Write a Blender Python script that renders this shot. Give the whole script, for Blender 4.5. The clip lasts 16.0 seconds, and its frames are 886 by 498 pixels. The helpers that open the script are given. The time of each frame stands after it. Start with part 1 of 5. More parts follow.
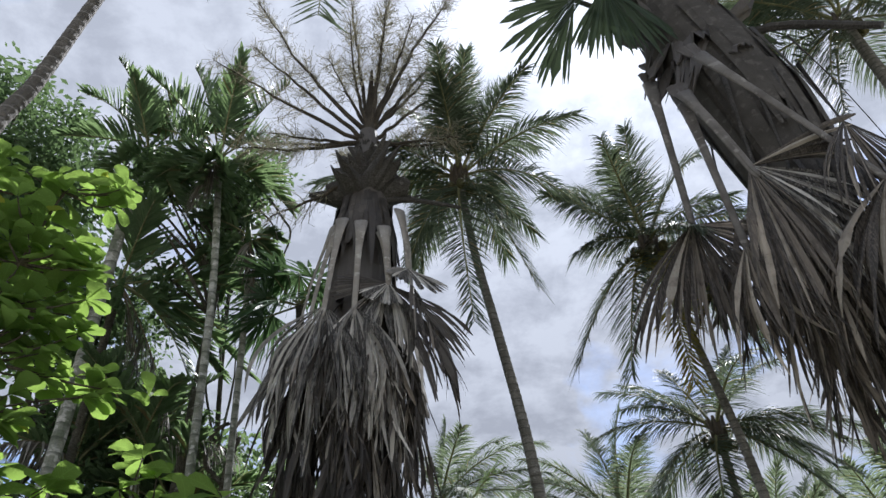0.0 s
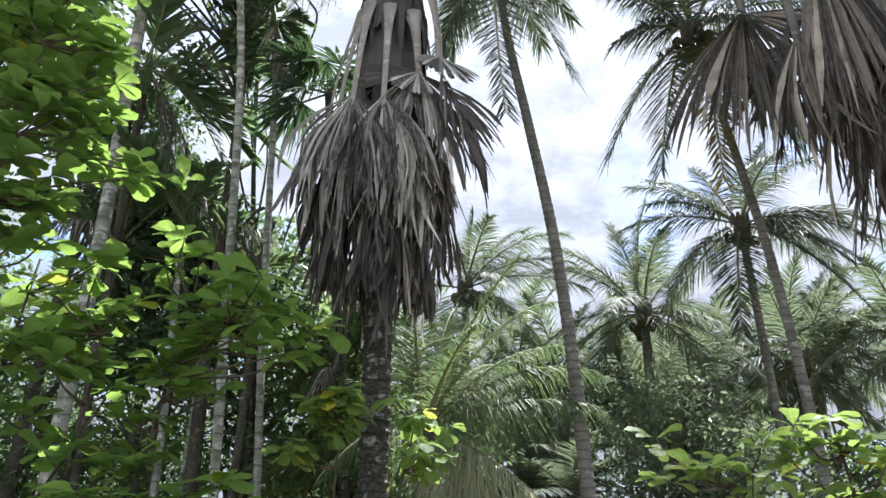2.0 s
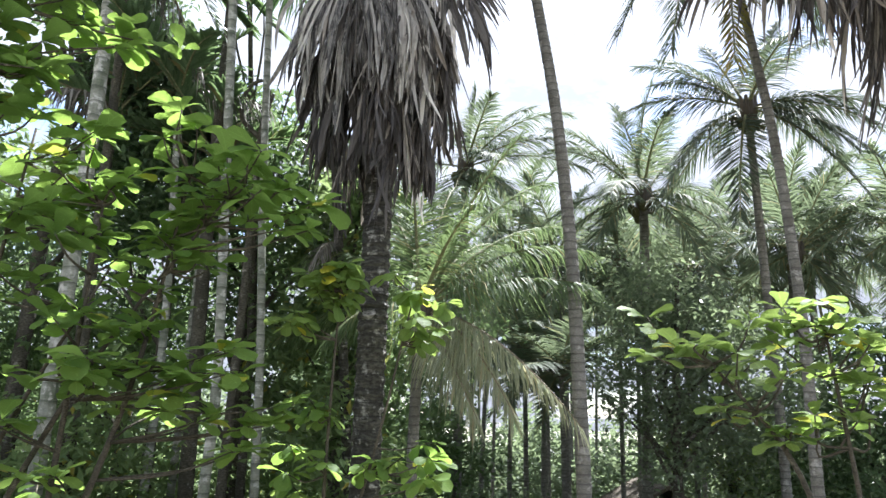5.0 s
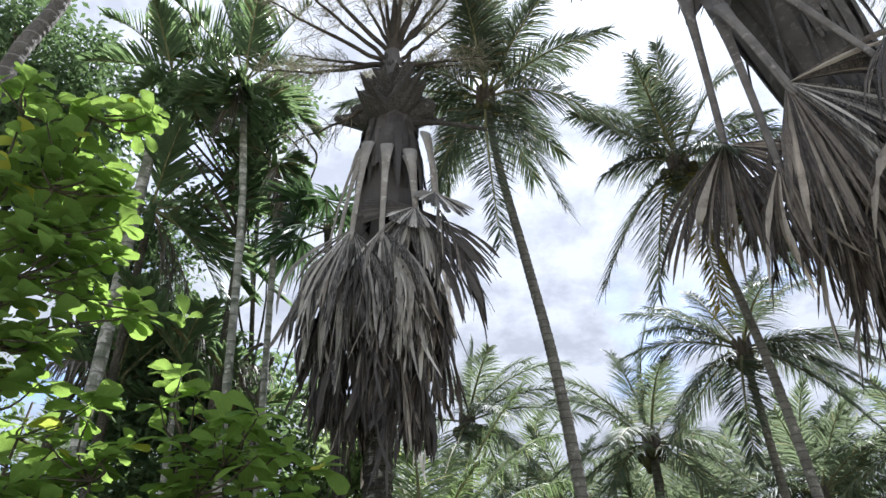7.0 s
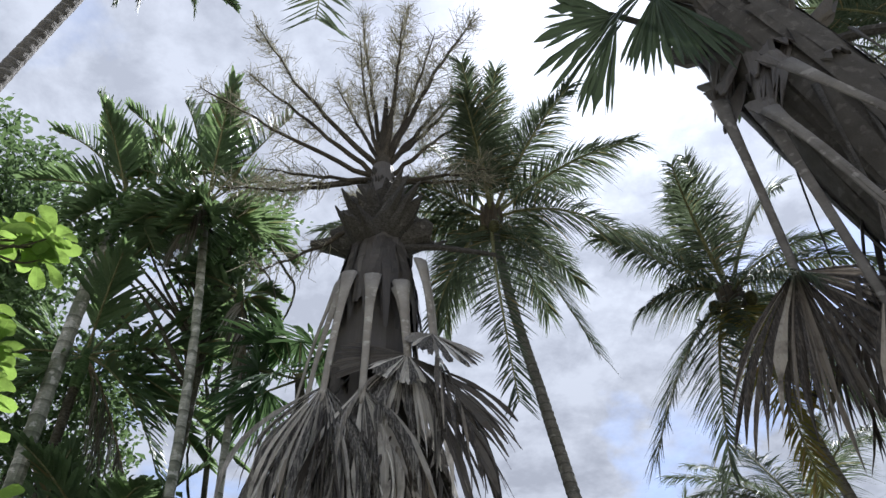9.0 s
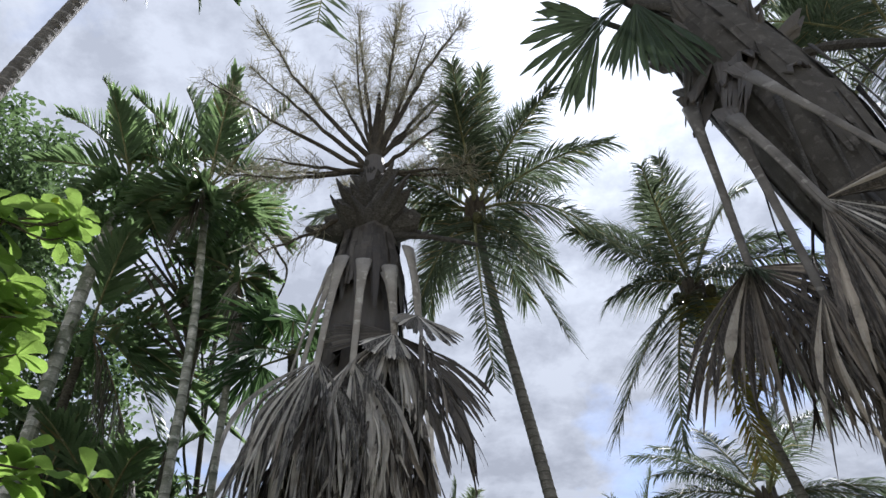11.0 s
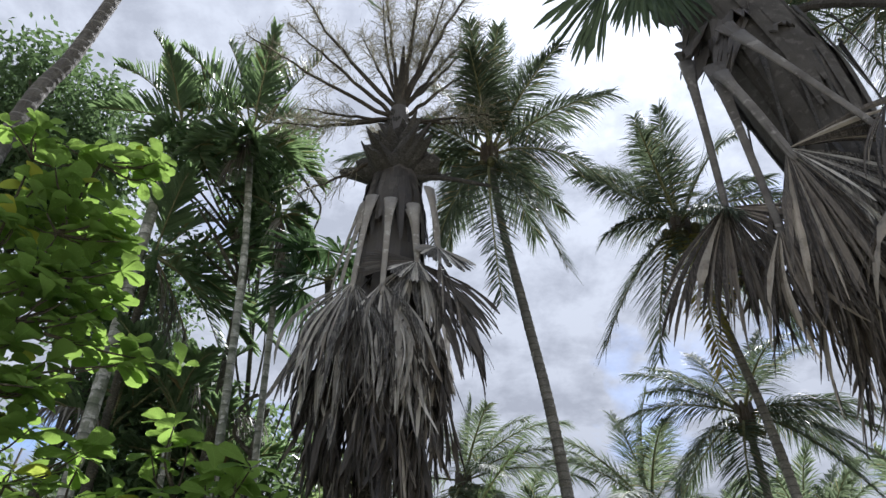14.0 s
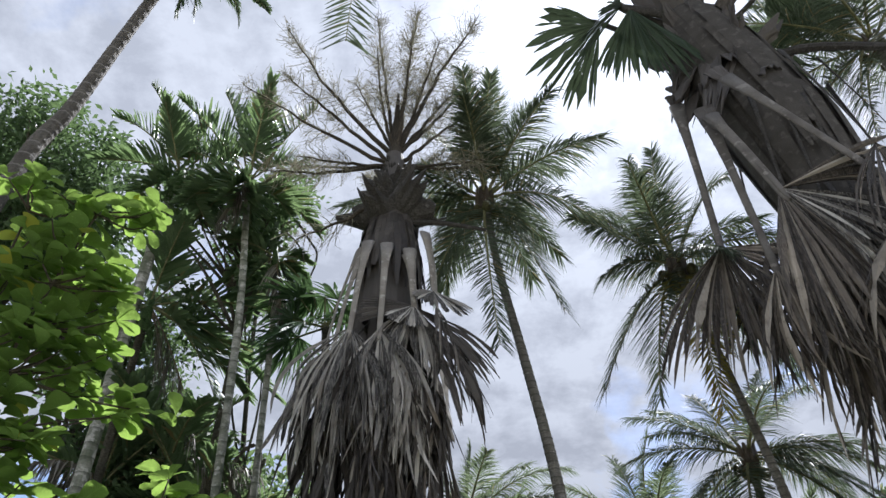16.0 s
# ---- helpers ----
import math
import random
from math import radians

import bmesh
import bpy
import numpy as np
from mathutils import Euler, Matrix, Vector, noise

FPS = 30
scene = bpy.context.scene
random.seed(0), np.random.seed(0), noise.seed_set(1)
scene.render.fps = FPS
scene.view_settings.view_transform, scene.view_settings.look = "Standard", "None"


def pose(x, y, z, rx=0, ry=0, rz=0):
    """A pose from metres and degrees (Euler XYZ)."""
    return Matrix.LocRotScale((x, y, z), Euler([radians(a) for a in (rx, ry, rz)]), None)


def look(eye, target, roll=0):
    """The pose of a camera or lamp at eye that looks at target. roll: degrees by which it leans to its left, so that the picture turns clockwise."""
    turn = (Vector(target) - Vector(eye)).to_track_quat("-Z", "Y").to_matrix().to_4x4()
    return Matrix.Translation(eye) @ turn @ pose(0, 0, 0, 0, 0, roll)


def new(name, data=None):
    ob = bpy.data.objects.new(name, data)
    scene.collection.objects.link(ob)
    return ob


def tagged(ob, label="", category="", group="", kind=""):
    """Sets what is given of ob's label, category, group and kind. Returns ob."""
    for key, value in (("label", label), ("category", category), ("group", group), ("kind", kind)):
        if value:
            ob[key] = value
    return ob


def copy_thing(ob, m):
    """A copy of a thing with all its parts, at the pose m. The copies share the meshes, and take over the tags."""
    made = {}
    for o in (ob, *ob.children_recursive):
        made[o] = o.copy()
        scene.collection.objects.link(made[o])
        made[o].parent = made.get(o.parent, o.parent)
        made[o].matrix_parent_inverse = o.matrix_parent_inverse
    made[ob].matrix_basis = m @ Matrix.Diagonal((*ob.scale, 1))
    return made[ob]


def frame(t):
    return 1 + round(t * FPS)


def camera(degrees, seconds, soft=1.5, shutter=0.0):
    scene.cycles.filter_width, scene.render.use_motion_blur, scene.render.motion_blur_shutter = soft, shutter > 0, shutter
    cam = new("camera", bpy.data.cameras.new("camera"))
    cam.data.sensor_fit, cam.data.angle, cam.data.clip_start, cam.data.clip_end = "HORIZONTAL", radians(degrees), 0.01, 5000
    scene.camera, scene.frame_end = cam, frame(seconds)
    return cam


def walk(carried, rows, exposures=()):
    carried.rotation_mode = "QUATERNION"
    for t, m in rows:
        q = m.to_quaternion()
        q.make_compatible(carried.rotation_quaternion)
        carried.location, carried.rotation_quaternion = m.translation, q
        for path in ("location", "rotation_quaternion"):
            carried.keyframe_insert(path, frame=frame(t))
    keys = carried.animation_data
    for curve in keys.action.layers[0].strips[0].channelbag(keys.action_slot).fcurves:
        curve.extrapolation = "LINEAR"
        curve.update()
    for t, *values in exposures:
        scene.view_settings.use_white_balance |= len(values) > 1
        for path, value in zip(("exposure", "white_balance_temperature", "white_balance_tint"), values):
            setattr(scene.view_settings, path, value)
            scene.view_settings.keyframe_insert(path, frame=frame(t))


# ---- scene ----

# ---------------------------------------------------------------- camera
cam = camera(62.19, 16.0)
ROWS = [
    (0, 0.000, 0.000, 1.650, -2.86, 38.84, -2.11),
    (0.5, 0.000, 0.000, 1.650, -2.17, 35.01, -1.37),
    (1, 0.000, 0.000, 1.650, -1.44, 30.58, -0.68),
    (1.5, 0.000, 0.000, 1.650, -0.77, 27.17, 0.02),
    (2, 0.000, 0.000, 1.650, 0.04, 22.68, 0.59),
    (2.5, 0.000, 0.000, 1.650, 0.82, 16.93, 0.98),
    (3, 0.000, 0.000, 1.650, 1.51, 11.80, 1.28),
    (3.2, 0.000, 0.000, 1.650, 1.46, 10.21, 1.72),
    (5.3, 0.000, 0.000, 1.650, -0.56, 15.00, 1.34),
    (5.5, 0.000, 0.000, 1.650, -0.45, 17.23, 0.57),
    (6, 0.000, 0.000, 1.650, -0.44, 22.43, -1.00),
    (6.5, 0.000, 0.000, 1.650, -0.51, 27.61, -1.20),
    (7, 0.000, 0.000, 1.650, -0.10, 32.91, -0.88),
    (7.5, 0.029, 1.617, 2.922, 0.17, 36.19, -1.02),
    (8, -0.002, 1.797, 3.276, 0.03, 39.30, -1.11),
    (8.5, -0.021, 1.787, 3.270, -0.09, 41.98, -1.20),
    (9, -0.018, 1.807, 3.260, -0.61, 42.77, -1.64),
    (9.5, -0.020, 1.804, 3.253, -1.36, 42.88, -1.38),
    (10, 0.001, 1.793, 3.261, -1.93, 42.71, -0.69),
    (10.2, -0.062, 1.805, 3.258, -2.44, 42.38, -1.07),
    (12.3, 0.000, 0.000, 1.650, -1.39, 41.69, -1.43),
    (12.5, 0.000, 0.000, 1.650, -1.27, 41.63, -1.44),
    (13, 0.000, 0.000, 1.650, 0.21, 40.54, 0.43),
    (13.5, 0.000, 0.000, 1.650, 0.23, 38.87, 0.77),
    (14, 0.000, 0.000, 1.650, 0.01, 37.16, 0.73),
    (14.5, 0.000, 0.000, 1.650, -0.37, 36.49, 0.42),
    (15, 0.000, 0.000, 1.650, -0.38, 36.20, 0.60),
    (15.5, 0.000, 0.000, 1.650, -0.22, 38.34, 0.21),
    (16, 0.000, 0.000, 1.650, -0.32, 40.64, -0.32),
]
EXPOSURES = [(t, stops + 0.84, 5750, 14) for t, stops in ((0, 0.15), (1, 0.45), (2, 0.88), (3.2, 1.17), (5.3, 1.3), (6.5, 0.95), (7.5, 0.5), (8.5, 0.25), (16, 0.25))]


def aim(x, y, z, yaw, pitch, roll):
    return pose(x, y, z, 0, 0, yaw) @ pose(0, 0, 0, 90 + pitch) @ pose(0, 0, 0, 0, 0, roll)


walk(cam, [(row[0], aim(*row[1:])) for row in ROWS], EXPOSURES)

# ---------------------------------------------------------------- light
SUN = Vector((0.207, 0.473, 0.856)).normalized()


def build_sky():
    world = bpy.data.worlds.new("sky")
    scene.world = world
    world.use_nodes = True
    nt = world.node_tree
    nt.nodes.clear()
    N, K = nt.nodes.new, nt.links.new
    out, bg = N("ShaderNodeOutputWorld"), N("ShaderNodeBackground")
    sky = N("ShaderNodeTexSky")
    sky.sky_type, sky.sun_disc = "NISHITA", False
    sky.sun_elevation, sky.sun_rotation = math.asin(SUN.z), math.atan2(SUN.x, SUN.y)
    dim = N("ShaderNodeMix")
    dim.data_type, dim.blend_type = "RGBA", "MULTIPLY"
    dim.inputs[0].default_value = 1.0
    dim.inputs[7].default_value = (0.085, 0.085, 0.085, 1)
    K(sky.outputs[0], dim.inputs[6])
    co = N("ShaderNodeTexCoord")
    # clouds on a flat layer: the direction divided by its height
    sep = N("ShaderNodeSeparateXYZ")
    K(co.outputs["Generated"], sep.inputs[0])
    high = N("ShaderNodeMath")
    high.operation = "MAXIMUM"
    high.inputs[1].default_value = 0.0
    K(sep.outputs[2], high.inputs[0])
    lift = N("ShaderNodeMath")
    lift.operation = "ADD"
    lift.inputs[1].default_value = 0.25
    K(high.outputs[0], lift.inputs[0])
    flat = N("ShaderNodeVectorMath")
    flat.operation = "DIVIDE"
    K(co.outputs["Generated"], flat.inputs[0])
    joined = N("ShaderNodeCombineXYZ")
    for i in range(3):
        K(lift.outputs[0], joined.inputs[i])
    K(joined.outputs[0], flat.inputs[1])
    big, fine = N("ShaderNodeTexNoise"), N("ShaderNodeTexNoise")
    for node, scale, detail, rough in ((big, 2.2, 8, 0.55), (fine, 9.5, 9, 0.62)):
        node.inputs["Scale"].default_value, node.inputs["Detail"].default_value = scale, detail
        node.inputs["Roughness"].default_value = rough
        node.inputs["Distortion"].default_value = 0.12
        K(flat.outputs[0], node.inputs["Vector"])
    cover = N("ShaderNodeValToRGB")
    cover.color_ramp.elements[0].position, cover.color_ramp.elements[1].position = 0.32, 0.45
    K(big.outputs["Fac"], cover.inputs[0])
    shade = N("ShaderNodeValToRGB")
    el = shade.color_ramp.elements
    el[0].position, el[0].color = 0.38, (0.335, 0.345, 0.36, 1)
    el[1].position, el[1].color = 0.60, (0.478, 0.488, 0.498, 1)
    K(fine.outputs["Fac"], shade.inputs[0])
    # thin cloud glows towards the sun
    dot = N("ShaderNodeVectorMath")
    dot.operation = "DOT_PRODUCT"
    dot.inputs[1].default_value = SUN
    K(co.outputs["Generated"], dot.inputs[0])
    clamp = N("ShaderNodeMath")
    clamp.operation = "MAXIMUM"
    clamp.inputs[1].default_value = 0.0
    K(dot.outputs["Value"], clamp.inputs[0])
    power = N("ShaderNodeMath")
    power.operation = "POWER"
    power.inputs[1].default_value = 40.0
    K(clamp.outputs[0], power.inputs[0])
    gain = N("ShaderNodeMath")
    gain.operation = "MULTIPLY_ADD"
    gain.inputs[1].default_value, gain.inputs[2].default_value = 1.0, 0.77
    K(power.outputs[0], gain.inputs[0])
    fade = N("ShaderNodeMapRange")
    fade.inputs["From Max"].default_value, fade.inputs["To Min"].default_value = 0.6, 0.52
    K(high.outputs[0], fade.inputs[0])
    depth = N("ShaderNodeMath")
    depth.operation = "MULTIPLY"
    K(gain.outputs[0], depth.inputs[0])
    K(fade.outputs[0], depth.inputs[1])
    lit = N("ShaderNodeVectorMath")
    lit.operation = "SCALE"
    K(shade.outputs[0], lit.inputs[0])
    K(depth.outputs[0], lit.inputs["Scale"])
    mix = N("ShaderNodeMix")
    mix.data_type = "RGBA"
    K(cover.outputs[0], mix.inputs[0])
    K(dim.outputs[2], mix.inputs[6])
    K(lit.outputs[0], mix.inputs[7])
    K(mix.outputs[2], bg.inputs[0])
    bg.inputs[1].default_value = 1.0
    K(bg.outputs[0], out.inputs[0])


build_sky()
sun = new("sun", bpy.data.lights.new("sun", "SUN"))
sun.data.energy, sun.data.angle, sun.data.color = 5.0, radians(1.0), (1.0, 0.95, 0.86)
sun.matrix_world = look(SUN * 50, (0, 0, 0))

# ---------------------------------------------------------------- materials


def node_material(name):
    m = bpy.data.materials.new(name)
    m.use_nodes = True
    nt = m.node_tree
    nt.nodes.clear()
    return m, nt, nt.nodes.new, nt.links.new


def blend(N, K, fac, a, b, mode="MIX"):
    """A colour mix; fac, a and b are sockets or values."""
    n = N("ShaderNodeMix")
    n.data_type, n.blend_type = "RGBA", mode
    for i, v in ((0, fac), (6, a), (7, b)):
        if isinstance(v, bpy.types.NodeSocket):
            K(v, n.inputs[i])
        else:
            n.inputs[i].default_value = v if i == 0 else (*v, 1)
    return n.outputs[2]


def noise_fac(N, K, scale, detail=4, low=0.35, high=0.65, stretch=None):
    co, n, r = N("ShaderNodeTexCoord"), N("ShaderNodeTexNoise"), N("ShaderNodeMapRange")
    n.inputs["Scale"].default_value, n.inputs["Detail"].default_value = scale, detail
    if stretch:
        mp = N("ShaderNodeMapping")
        mp.inputs["Scale"].default_value = stretch
        K(co.outputs["Object"], mp.inputs[0])
        K(mp.outputs[0], n.inputs["Vector"])
    else:
        K(co.outputs["Object"], n.inputs["Vector"])
    r.inputs["From Min"].default_value, r.inputs["From Max"].default_value = low, high
    K(n.outputs["Fac"], r.inputs[0])
    return r.outputs[0]


def leaf_material(name, dark, light, through_colour, through_share=0.4, rough=0.5, dry=None, dry_share=0.08, per_object=False):
    """A leaf: two greens by piece, mottled, with light passing through; some pieces dry."""
    m, nt, N, K = node_material(name)
    dark, light, through_colour = ([0.86 * c + 0.14 * sum(col) / 3 for c in col] for col in (dark, light, through_colour))
    geo, info = N("ShaderNodeNewGeometry"), N("ShaderNodeObjectInfo")
    pick = info.outputs["Random"] if per_object else geo.outputs["Random Per Island"]
    col = blend(N, K, pick, dark, light)
    col = blend(N, K, noise_fac(N, K, 1.1, 3, 0.52, 0.8), col, [0.72 * c for c in dark]) if not per_object else col
    if per_object:
        # midrib and side veins along the leaf's own axes
        co, sep, ax, lane = N("ShaderNodeTexCoord"), N("ShaderNodeSeparateXYZ"), N("ShaderNodeMath"), N("ShaderNodeMath")
        ax.operation, lane.operation = "ABSOLUTE", "MULTIPLY_ADD"
        K(co.outputs["Object"], sep.inputs[0])
        K(sep.outputs[0], ax.inputs[0])
        lane.inputs[1].default_value = -0.8
        K(ax.outputs[0], lane.inputs[0])
        K(sep.outputs[1], lane.inputs[2])
        comb, band = N("ShaderNodeMath"), N("ShaderNodeMapRange")
        comb.operation = "PINGPONG"
        comb.inputs[1].default_value = 0.0125
        K(lane.outputs[0], comb.inputs[0])
        band.inputs["From Min"].default_value, band.inputs["From Max"].default_value = 0.0028, 0.0
        K(comb.outputs[0], band.inputs[0])
        mid = N("ShaderNodeMapRange")
        mid.inputs["From Min"].default_value, mid.inputs["From Max"].default_value = 0.005, 0.002
        K(ax.outputs[0], mid.inputs[0])
        both = N("ShaderNodeMath")
        both.operation = "MAXIMUM"
        K(band.outputs[0], both.inputs[0])
        K(mid.outputs[0], both.inputs[1])
        weak = N("ShaderNodeMath")
        weak.operation = "MULTIPLY"
        weak.inputs[1].default_value = 0.45
        K(both.outputs[0], weak.inputs[0])
        col = blend(N, K, weak.outputs[0], col, [min(1, 1.7 * c) for c in light])
    spots = noise_fac(N, K, 38.0, 3, 0.56, 0.74)
    col2 = blend(N, K, spots, col, [min(1, 1.3 * c) for c in light])
    if dry:
        step = N("ShaderNodeMath")
        step.operation = "GREATER_THAN"
        step.inputs[1].default_value = 1 - dry_share
        wob = N("ShaderNodeMath")
        wob.operation = "FRACT"
        mul = N("ShaderNodeMath")
        mul.operation = "MULTIPLY"
        mul.inputs[1].default_value = 7.31
        K(pick, mul.inputs[0])
        K(mul.outputs[0], wob.inputs[0])
        K(wob.outputs[0], step.inputs[0])
        col2 = blend(N, K, step.outputs[0], col2, dry)
    b, tr, mx, out = N("ShaderNodeBsdfPrincipled"), N("ShaderNodeBsdfTranslucent"), N("ShaderNodeMixShader"), N("ShaderNodeOutputMaterial")
    b.inputs["Roughness"].default_value = rough
    b.inputs["Specular IOR Level"].default_value = 0.12
    K(col2, b.inputs["Base Color"])
    K(blend(N, K, 0.55, col2, through_colour), tr.inputs["Color"])
    mx.inputs[0].default_value = through_share
    K(b.outputs[0], mx.inputs[1])
    K(tr.outputs[0], mx.inputs[2])
    K(mx.outputs[0], out.inputs[0])
    return m


def dry_material(name, dark, light, grey, through_share=0.15, cut=0.46):
    """Dead palm leaf: brown to silver grey strips with long fibres."""
    m, nt, N, K = node_material(name)
    geo = N("ShaderNodeNewGeometry")
    ramp = N("ShaderNodeValToRGB")
    el = ramp.color_ramp.elements
    el[0].color, el[1].color = (*[0.6 * c for c in dark], 1), (*grey, 1)
    e = el.new(cut)
    e.color = (*[1.05 * a for a in dark], 1)
    e = el.new(cut + 0.08)
    e.color = (*[0.5 * a + 0.5 * b for a, b in zip(dark, light)], 1)
    e = el.new(cut + 0.3)
    e.color = (*light, 1)
    K(geo.outputs["Random Per Island"], ramp.inputs[0])
    info = N("ShaderNodeObjectInfo")
    aged = N("ShaderNodeMapRange")
    aged.inputs["To Min"].default_value, aged.inputs["To Max"].default_value = 0.0, 0.35
    K(info.outputs["Random"], aged.inputs[0])
    col = blend(N, K, aged.outputs[0], ramp.outputs[0], dark)
    col = blend(N, K, noise_fac(N, K, 4.5, 6, 0.52, 0.8), col, [1.1 * dark[0], 0.96 * dark[1], 0.84 * dark[2]])
    col = blend(N, K, noise_fac(N, K, 17.0, 5, 0.58, 0.85), col, [0.7 * c for c in light])
    fibre = noise_fac(N, K, 60, 4, 0.45, 1.0, (1, 1, 0.03))
    col = blend(N, K, fibre, col, [1.1 * c for c in light])
    b, tr, mx, out = N("ShaderNodeBsdfPrincipled"), N("ShaderNodeBsdfTranslucent"), N("ShaderNodeMixShader"), N("ShaderNodeOutputMaterial")
    bump = N("ShaderNodeBump")
    bump.inputs["Strength"].default_value, bump.inputs["Distance"].default_value = 0.35, 0.004
    K(fibre, bump.inputs["Height"])
    K(bump.outputs[0], b.inputs["Normal"])
    b.inputs["Roughness"].default_value = 0.62
    K(col, b.inputs["Base Color"])
    K(col, tr.inputs["Color"])
    mx.inputs[0].default_value = through_share
    K(b.outputs[0], mx.inputs[1])
    K(tr.outputs[0], mx.inputs[2])
    K(mx.outputs[0], out.inputs[0])
    return m


def bark_material(name, base, dark, patch, patch_low=0.56, fine=26, rough=0.88, depth=0.012, speckle=1.0, ring=0.0, ring_colour=None):
    """Bark: mottled base, dark cracks, pale lichen patches."""
    m, nt, N, K = node_material(name)
    col = blend(N, K, noise_fac(N, K, 3.2, 5), base, dark)
    col = blend(N, K, noise_fac(N, K, 7.5, 6, patch_low, patch_low + 0.07), col, patch)
    grain = noise_fac(N, K, fine, 6, 0.3, 0.7, (1, 1, 2.2))
    soft = N("ShaderNodeMapRange")
    soft.inputs["To Min"].default_value = 1 - speckle
    K(grain, soft.inputs[0])
    col = blend(N, K, soft.outputs[0], [0.5 * c for c in dark], col)
    if ring:
        co, wave, edge = N("ShaderNodeTexCoord"), N("ShaderNodeTexWave"), N("ShaderNodeMapRange")
        wave.bands_direction, wave.wave_profile = "Z", "SAW"
        wave.inputs["Scale"].default_value = 0.314 / ring
        wave.inputs["Distortion"].default_value, wave.inputs["Detail"].default_value, wave.inputs["Detail Scale"].default_value = 0.9, 3.0, 2.5
        edge.inputs["From Min"].default_value, edge.inputs["From Max"].default_value, edge.inputs["To Max"].default_value = 0.86 if ring_colour else 0.72, 0.97, 0.75
        K(co.outputs["Object"], wave.inputs["Vector"])
        K(wave.outputs["Fac"], edge.inputs[0])
        col = blend(N, K, edge.outputs[0], col, ring_colour or [0.45 * c for c in dark])
    b, out, bump = N("ShaderNodeBsdfPrincipled"), N("ShaderNodeOutputMaterial"), N("ShaderNodeBump")
    bump.inputs["Strength"].default_value, bump.inputs["Distance"].default_value = 0.8, depth
    K(grain, bump.inputs["Height"])
    K(bump.outputs[0], b.inputs["Normal"])
    b.inputs["Roughness"].default_value = max(rough, 0.65)
    b.inputs["Specular IOR Level"].default_value = 0.2
    K(col, b.inputs["Base Color"])
    K(b.outputs[0], out.inputs[0])
    return m


COCO = leaf_material("coconut_leaflet", (0.045, 0.066, 0.044), (0.10, 0.13, 0.084), (0.17, 0.225, 0.10), 0.34, 0.5, (0.26, 0.20, 0.10), 0.05)
# paler copy of the coconut leaflet: distance haze put into the colour
COCO_HAZED = leaf_material("hazed_coconut_leaflet", (0.065, 0.10, 0.062), (0.145, 0.185, 0.118), (0.25, 0.32, 0.14), 0.42, 0.56, (0.28, 0.22, 0.12), 0.05)
COCO_YOUNG = leaf_material("young_coconut_leaflet", (0.06, 0.112, 0.042), (0.135, 0.195, 0.08), (0.26, 0.36, 0.11), 0.42, 0.52, (0.3, 0.26, 0.12), 0.06)
COCO_PALE = leaf_material("drying_coconut_leaflet", (0.22, 0.25, 0.13), (0.46, 0.48, 0.33), (0.52, 0.54, 0.24), 0.48, 0.4, (0.45, 0.38, 0.24), 0.1)
COCO_YELLOW = leaf_material("yellowing_coconut_leaflet", (0.12, 0.13, 0.03), (0.22, 0.19, 0.04), (0.4, 0.34, 0.05), 0.45, 0.45, (0.25, 0.17, 0.07), 0.2)
ARECA = leaf_material("areca_leaflet", (0.07, 0.125, 0.065), (0.14, 0.21, 0.105), (0.24, 0.36, 0.10), 0.44, 0.42, (0.2, 0.15, 0.08), 0.04)
ARECA_DARK = leaf_material("dark_areca_leaflet", (0.05, 0.085, 0.05), (0.09, 0.135, 0.07), (0.15, 0.22, 0.08), 0.34, 0.6, (0.15, 0.11, 0.06), 0.03)
ARECA_DEAD = dry_material("dead_areca_leaflet", (0.09, 0.08, 0.062), (0.30, 0.28, 0.23), (0.46, 0.44, 0.39), 0.2)
LIVE_FAN = leaf_material("live_fan_leaf", (0.035, 0.06, 0.035), (0.055, 0.085, 0.045), (0.10, 0.13, 0.06), 0.14, 0.42)
GREEN_FAN = leaf_material("green_fan_leaf", (0.035, 0.08, 0.035), (0.065, 0.13, 0.055), (0.13, 0.22, 0.06), 0.3, 0.4)
DEAD_FAN = dry_material("dead_fan_leaf", (0.04, 0.037, 0.034), (0.52, 0.495, 0.45), (0.78, 0.76, 0.71), 0.2, 0.46)
DEAD_FAN_OLD = dry_material("old_dead_fan_leaf", (0.04, 0.034, 0.029), (0.235, 0.205, 0.168), (0.52, 0.475, 0.405), 0.18, 0.55)
SHEATH = dry_material("dark_leaf_sheath", (0.06, 0.054, 0.05), (0.11, 0.10, 0.092), (0.17, 0.156, 0.143), 0.05)
# near-black: dark sheaths, and shade among the skirt's leaves put into the colour
DARK_SHADED_FAN = dry_material("dark_shaded_fan_leaf", (0.04, 0.035, 0.031), (0.075, 0.067, 0.058), (0.12, 0.108, 0.095), 0.04)
STEM_SHEATH = bark_material("old_sheath_fibre", (0.10, 0.094, 0.087), (0.07, 0.065, 0.06), (0.13, 0.122, 0.113), 0.56, 46, 0.8, 0.003, 0.4)
PETIOLE = bark_material("dry_petiole", (0.36, 0.34, 0.305), (0.24, 0.22, 0.195), (0.47, 0.45, 0.41), 0.58, 30, 0.6, 0.002, 0.25)
# darker copy of the dry petiole: the backlit side's shade is in the grey
LONG_STALK = bark_material("backlit_leaf_stalk", (0.20, 0.188, 0.172), (0.12, 0.11, 0.10), (0.28, 0.265, 0.245), 0.58, 30, 0.6, 0.002, 0.3)
